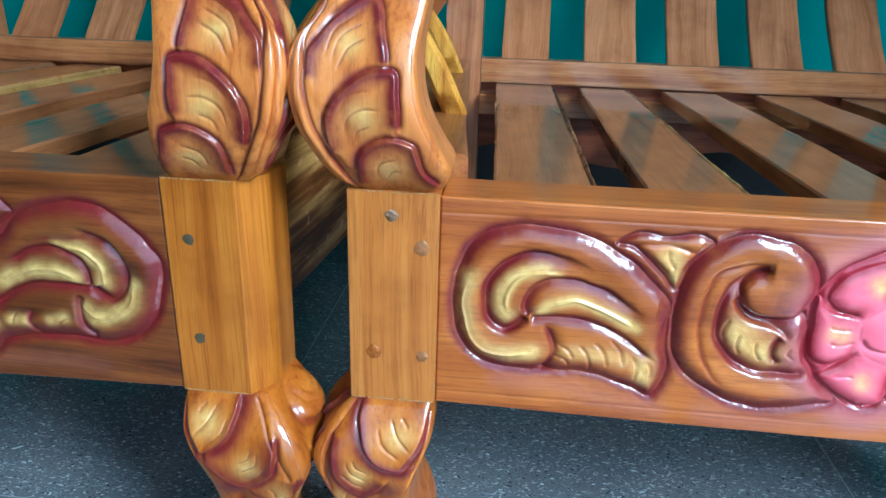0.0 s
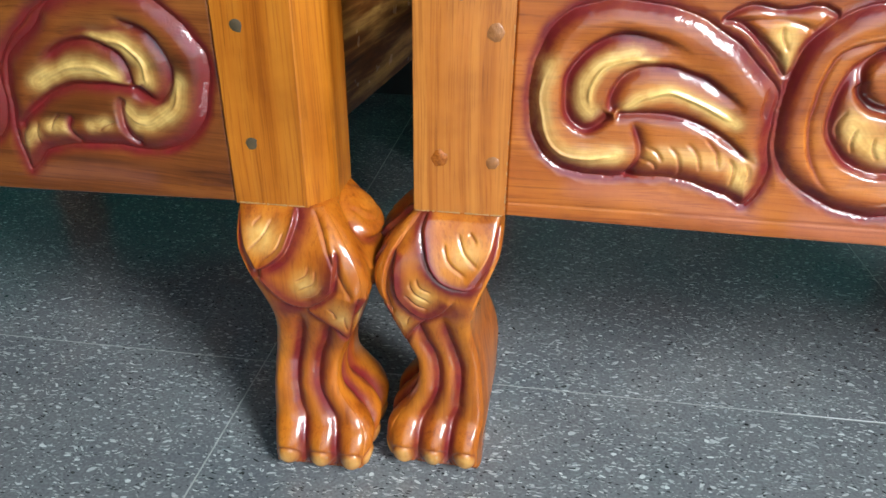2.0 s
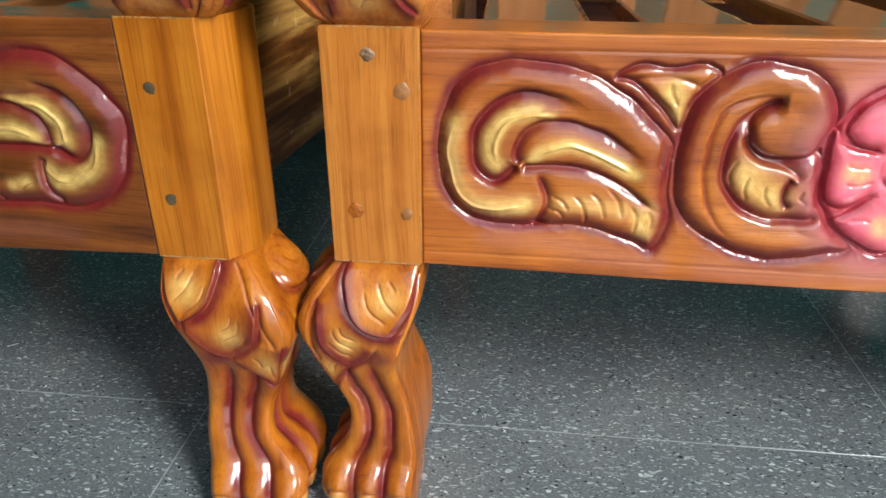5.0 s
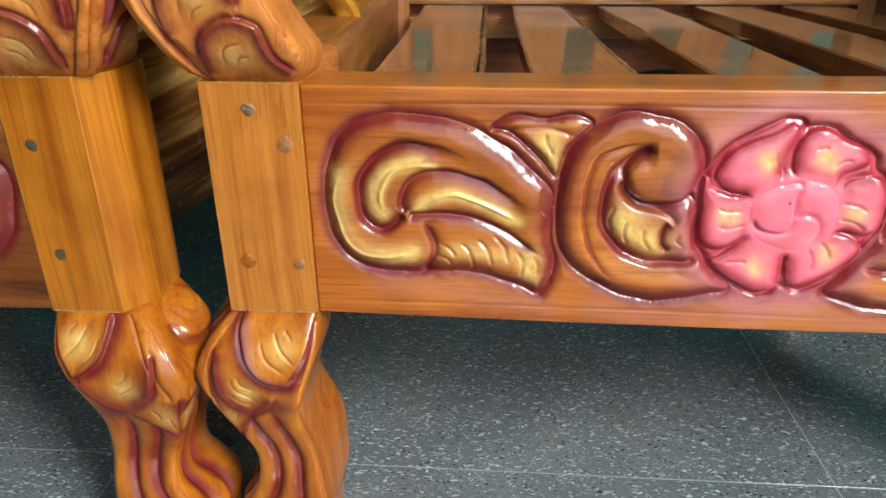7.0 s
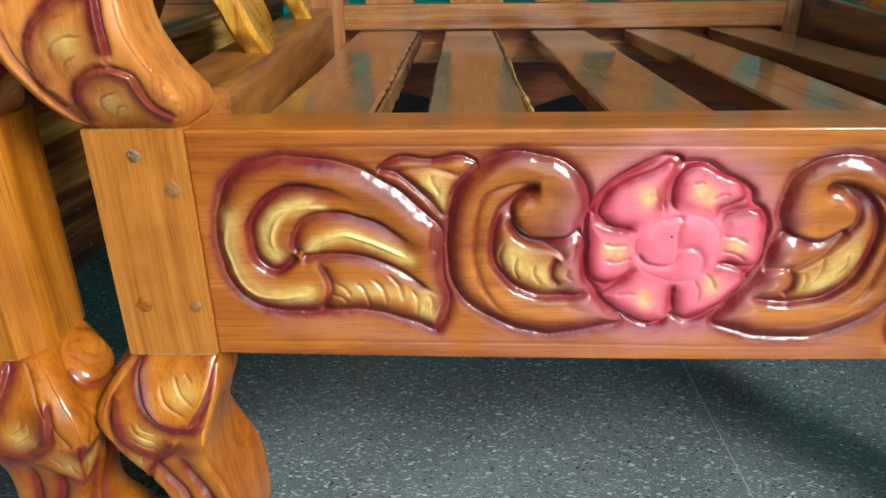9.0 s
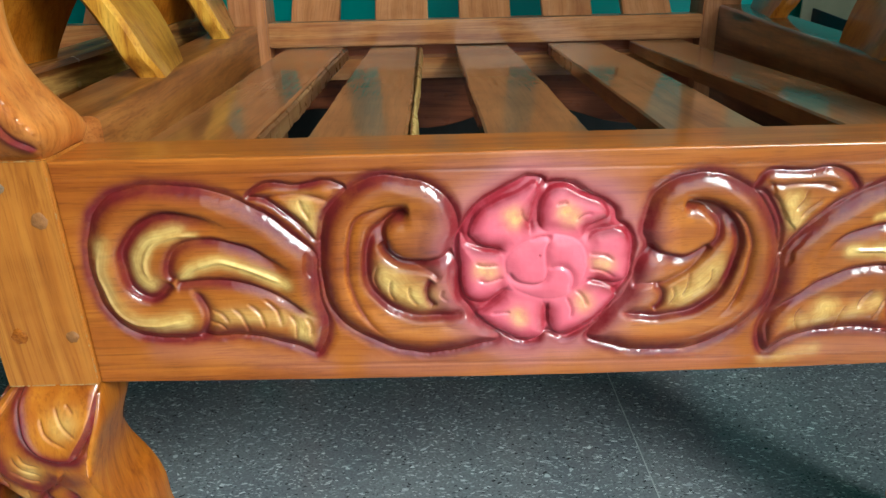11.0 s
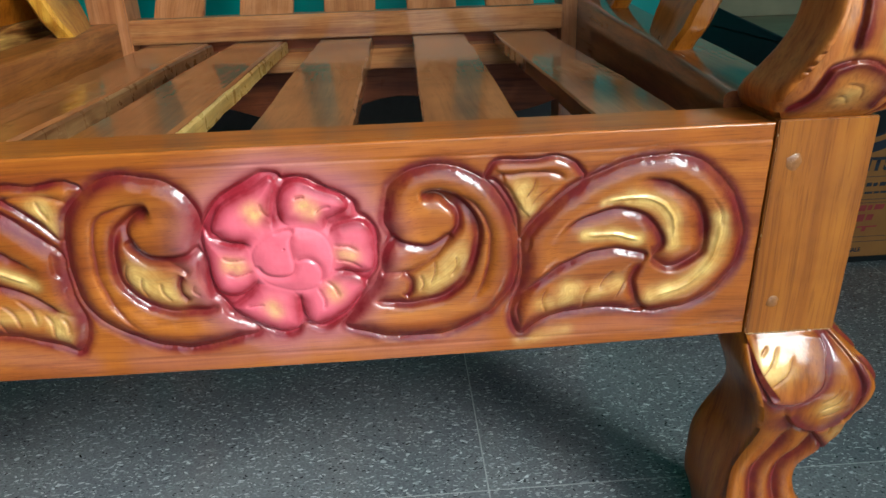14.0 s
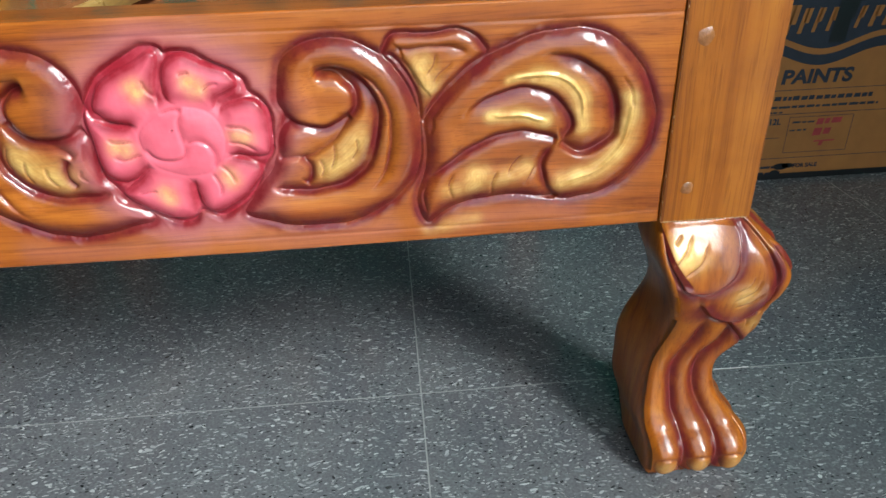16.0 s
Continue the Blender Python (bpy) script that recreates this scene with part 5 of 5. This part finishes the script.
# unseen front wall, closed on the left to hold back light from there
for x0, x1, z0, z1 in ((-3.2, -0.3, 0, 2.8), (1.4, 1.72, 0, 2.8), (-0.3, 1.4, 2.7, 2.8)):
    slab("wall_front", (x0, x1, -2.12, -2.0, z0, z1), WALL, "unseen teal wall added to narrow the light from the front")

TILE = 0.615
bm = block(0.0007, TILE - 0.0007, 0.0007, TILE - 0.0007, -0.010, 0.0, 0.0002, 1)
tile_mesh = bpy.data.meshes.new("tile")
bm.to_mesh(tile_mesh)
bm.free()
tile_mesh.materials.append(TERRAZZO)
for i in range(-5, 3):
    for j in range(-5, 2):
        ob = new("tile", tile_mesh)
        ob.location = (-0.213 + TILE * i, 0.096 + TILE * j, 0)
        ob.parent = floor



# ---- the paint carton ----
CX, CY, CW, CD, CH = 0.885, 0.503, 0.36, 0.43, 0.305
carton = thing("paint_carton", pose(CX, CY, 0), "kraft cardboard paint carton with navy print and side shade, on the floor", "carton")
front = part("front_panel", block(0, CW, 0, 0.004, 0.0005, CH, 0.0012, 2), CARD, carton, "printed kraft cardboard front")
# the side panels borrow the print's navy to stand in for shade
side = block(0, 0.004, 0.0042, CD, 0.0005, CH, 0.001, 1)
for v in side.verts:
    v.co.z += 0.045 * max(0.0, v.co.y / CD) * (v.co.z > 0.1)
part("side_panel", side, NAVY, carton, "side coloured navy for its shade, its upper edge raised")
part("rear_flap", block(-0.02, 0.235, CD - 0.012, CD - 0.008, CH + 0.0045, CH + 0.14, 0.001, 1), CARDTOP, carton, "olive-grey flap standing open")
part("side_panel", block(CW - 0.004, CW, 0.0042, CD, 0.0005, CH, 0.001, 1), NAVY, carton)
part("rear_panel", block(0.0042, CW - 0.0042, CD - 0.004, CD, 0.0005, CH, 0.001, 1), CARD, carton)
part("top_flap", block(0, CW, 0, CD / 2 - 0.001, CH + 0.0002, CH + 0.004, 0.001, 1), CARDTOP, carton, "top flap with its sheen in the colour")
part("top_flap", block(0, CW, CD / 2 + 0.001, CD, CH + 0.0002, CH + 0.004, 0.001, 1), CARDTOP, carton)


def print_patch(name, outline, material, lift=0.0003, label=""):
    """Flat print on the carton's front, from an outline of (world x, z)."""
    ring = [(x - CX, -lift, z) for x, z in outline]
    bm = bmesh.new()
    bm.faces.new([bm.verts.new(p) for p in ring])
    bmesh.ops.recalc_face_normals(bm, faces=bm.faces)
    if bm.faces[:][0].normal.y > 0:
        bmesh.ops.reverse_faces(bm, faces=bm.faces[:])
    return part(name, bm, material, front, label)


def print_bar(x0, x1, z0, z1, material=NAVY, slant=0.0, name="print_bar", lift=0.0003):
    return print_patch(name, [(x0, z0), (x1, z0), (x1 + slant, z1), (x0 + slant, z1)], material, lift)


def wave_z(x, base):
    return base + 0.011 * math.cos((x - 0.972) / 0.088 * math.pi + math.pi)


xs = np.linspace(CX + 0.003, CX + CW - 0.003, 40)
print_patch("printed_field", [(x, wave_z(x, 0.199)) for x in xs] + [(xs[-1], CH - 0.002), (xs[0], CH - 0.002)], NAVY, 0.0003, "navy printed field")
print_patch("printed_wave", [(x, wave_z(x, 0.179) - 0.002) for x in xs] + [(x, wave_z(x, 0.191)) for x in xs[::-1]], NAVY, 0.0003, "navy printed wave")
# the maker's mark as plain slanted shapes
for k, (w, h) in enumerate(((0.016, 0.030), (0.014, 0.026), (0.012, 0.026), (0.012, 0.026), (0.014, 0.026), (0.011, 0.026), (0.015, 0.026), (0.013, 0.027))):
    x0 = 0.912 + 0.0192 * k
    print_bar(x0, x0 + w * 0.42, 0.208 + 0.001 * k, 0.211 + 1.15 * h, CARD, 0.006, "logo_shape", 0.0006)
    print_bar(x0 + w * 0.44, x0 + w * 0.95, 0.221 + 0.001 * k, 0.211 + 1.15 * h, CARD, 0.004, "logo_shape", 0.0006)
print_bar(0.978, 1.000, 0.196, 0.262, TAPE, 0.006, "tape_strip", 0.0009)
print_bar(0.990, 1.006, 0.225, 0.252, TAPE, 0.004, "tape_strip", 0.0011)


def lettering(text, x, z, size, material, slant=0.0, wide=1.0):
    data = bpy.data.curves.new("lettering", "FONT")
    data.body, data.size, data.shear, data.offset = text, size, slant, size * 0.040
    tmp = new("lettering", data)
    me = bpy.data.meshes.new_from_object(tmp)
    bpy.data.objects.remove(tmp)
    me.transform(Matrix.Translation((x - CX, -0.0006, z)) @ Matrix.Rotation(radians(90), 4, "X") @ Matrix.Diagonal((wide, 1, 1, 1)))
    me.materials.append(material)
    ob = new("lettering", me)
    ob.parent = front
    ob["label"] = "printed word " + text.lower()
    return ob


lettering("PAINTS", 0.9235, 0.1425, 0.0262, NAVY, 0.08, 1.17)
lettering("12L", 0.918, 0.0845, 0.0120, NAVY)
lettering("FOR SALE", 0.968, 0.0180, 0.0085, NAVY)
for z in (0.1325, 0.0985):
    print_bar(CX + 0.004, CX + CW - 0.004, z, z + 0.0009)
print_bar(CX + 0.004, 0.938, 0.0640, 0.0649)
print_bar(CX + 0.004, CX + CW - 0.03, 0.0330, 0.0339)
rnd = random.Random(4)
for z, h, x, end, lo, hi in ((0.1185, 0.0085, 0.905, 1.062, 0.004, 0.010), (0.1075, 0.0050, 0.915, 1.072, 0.006, 0.016), (0.1005, 0.0040, 0.900, 0.935, 0.006, 0.010), (0.0850, 0.0040, 0.953, 0.985, 0.006, 0.012), (0.0735, 0.0035, 0.951, 0.975, 0.006, 0.010), (0.0180, 0.0055, 0.893, 0.962, 0.008, 0.016), (0.0090, 0.0050, 0.893, 0.950, 0.008, 0.016)):
    while x < end:
        w = rnd.uniform(lo, hi)
        print_bar(x, min(x + w, end), z, z + h * rnd.uniform(0.60, 0.75), slant=0.001)
        x += w + rnd.uniform(0.0015, 0.003)
for a in ((0.948, 1.042, 0.0935, 0.0943), (0.948, 1.042, 0.0410, 0.0418), (0.948, 0.9488, 0.0418, 0.0935), (1.0412, 1.042, 0.0418, 0.0935)):
    print_bar(*a)
for k, (x, z, w, h) in enumerate(((0.988, 0.0815, 0.010, 0.009), (1.000, 0.0825, 0.007, 0.008), (1.010, 0.0830, 0.014, 0.008), (0.986, 0.0655, 0.012, 0.011), (1.001, 0.0670, 0.010, 0.009), (0.990, 0.0560, 0.030, 0.0022), (0.998, 0.0500, 0.006, 0.007))):
    print_bar(x, x + w, z, z + h, REDPEN, 0.002, "marker_stroke", 0.0007)
for x, z, r in ((0.950, 0.0205, 0.0085), (0.960, 0.0215, 0.0065), (0.942, 0.0125, 0.005)):
    print_patch("ink_blot", [(x + 1.4 * r * math.cos(a), z + 0.6 * r * math.sin(a)) for a in np.linspace(0, math.tau, 15)[:-1]], TAPE, 0.0008)
print_bar(CX + 0.001, CX + CW - 0.001, 0.001, 0.010, TAPE, 0.0, "tape_strip", 0.0009)
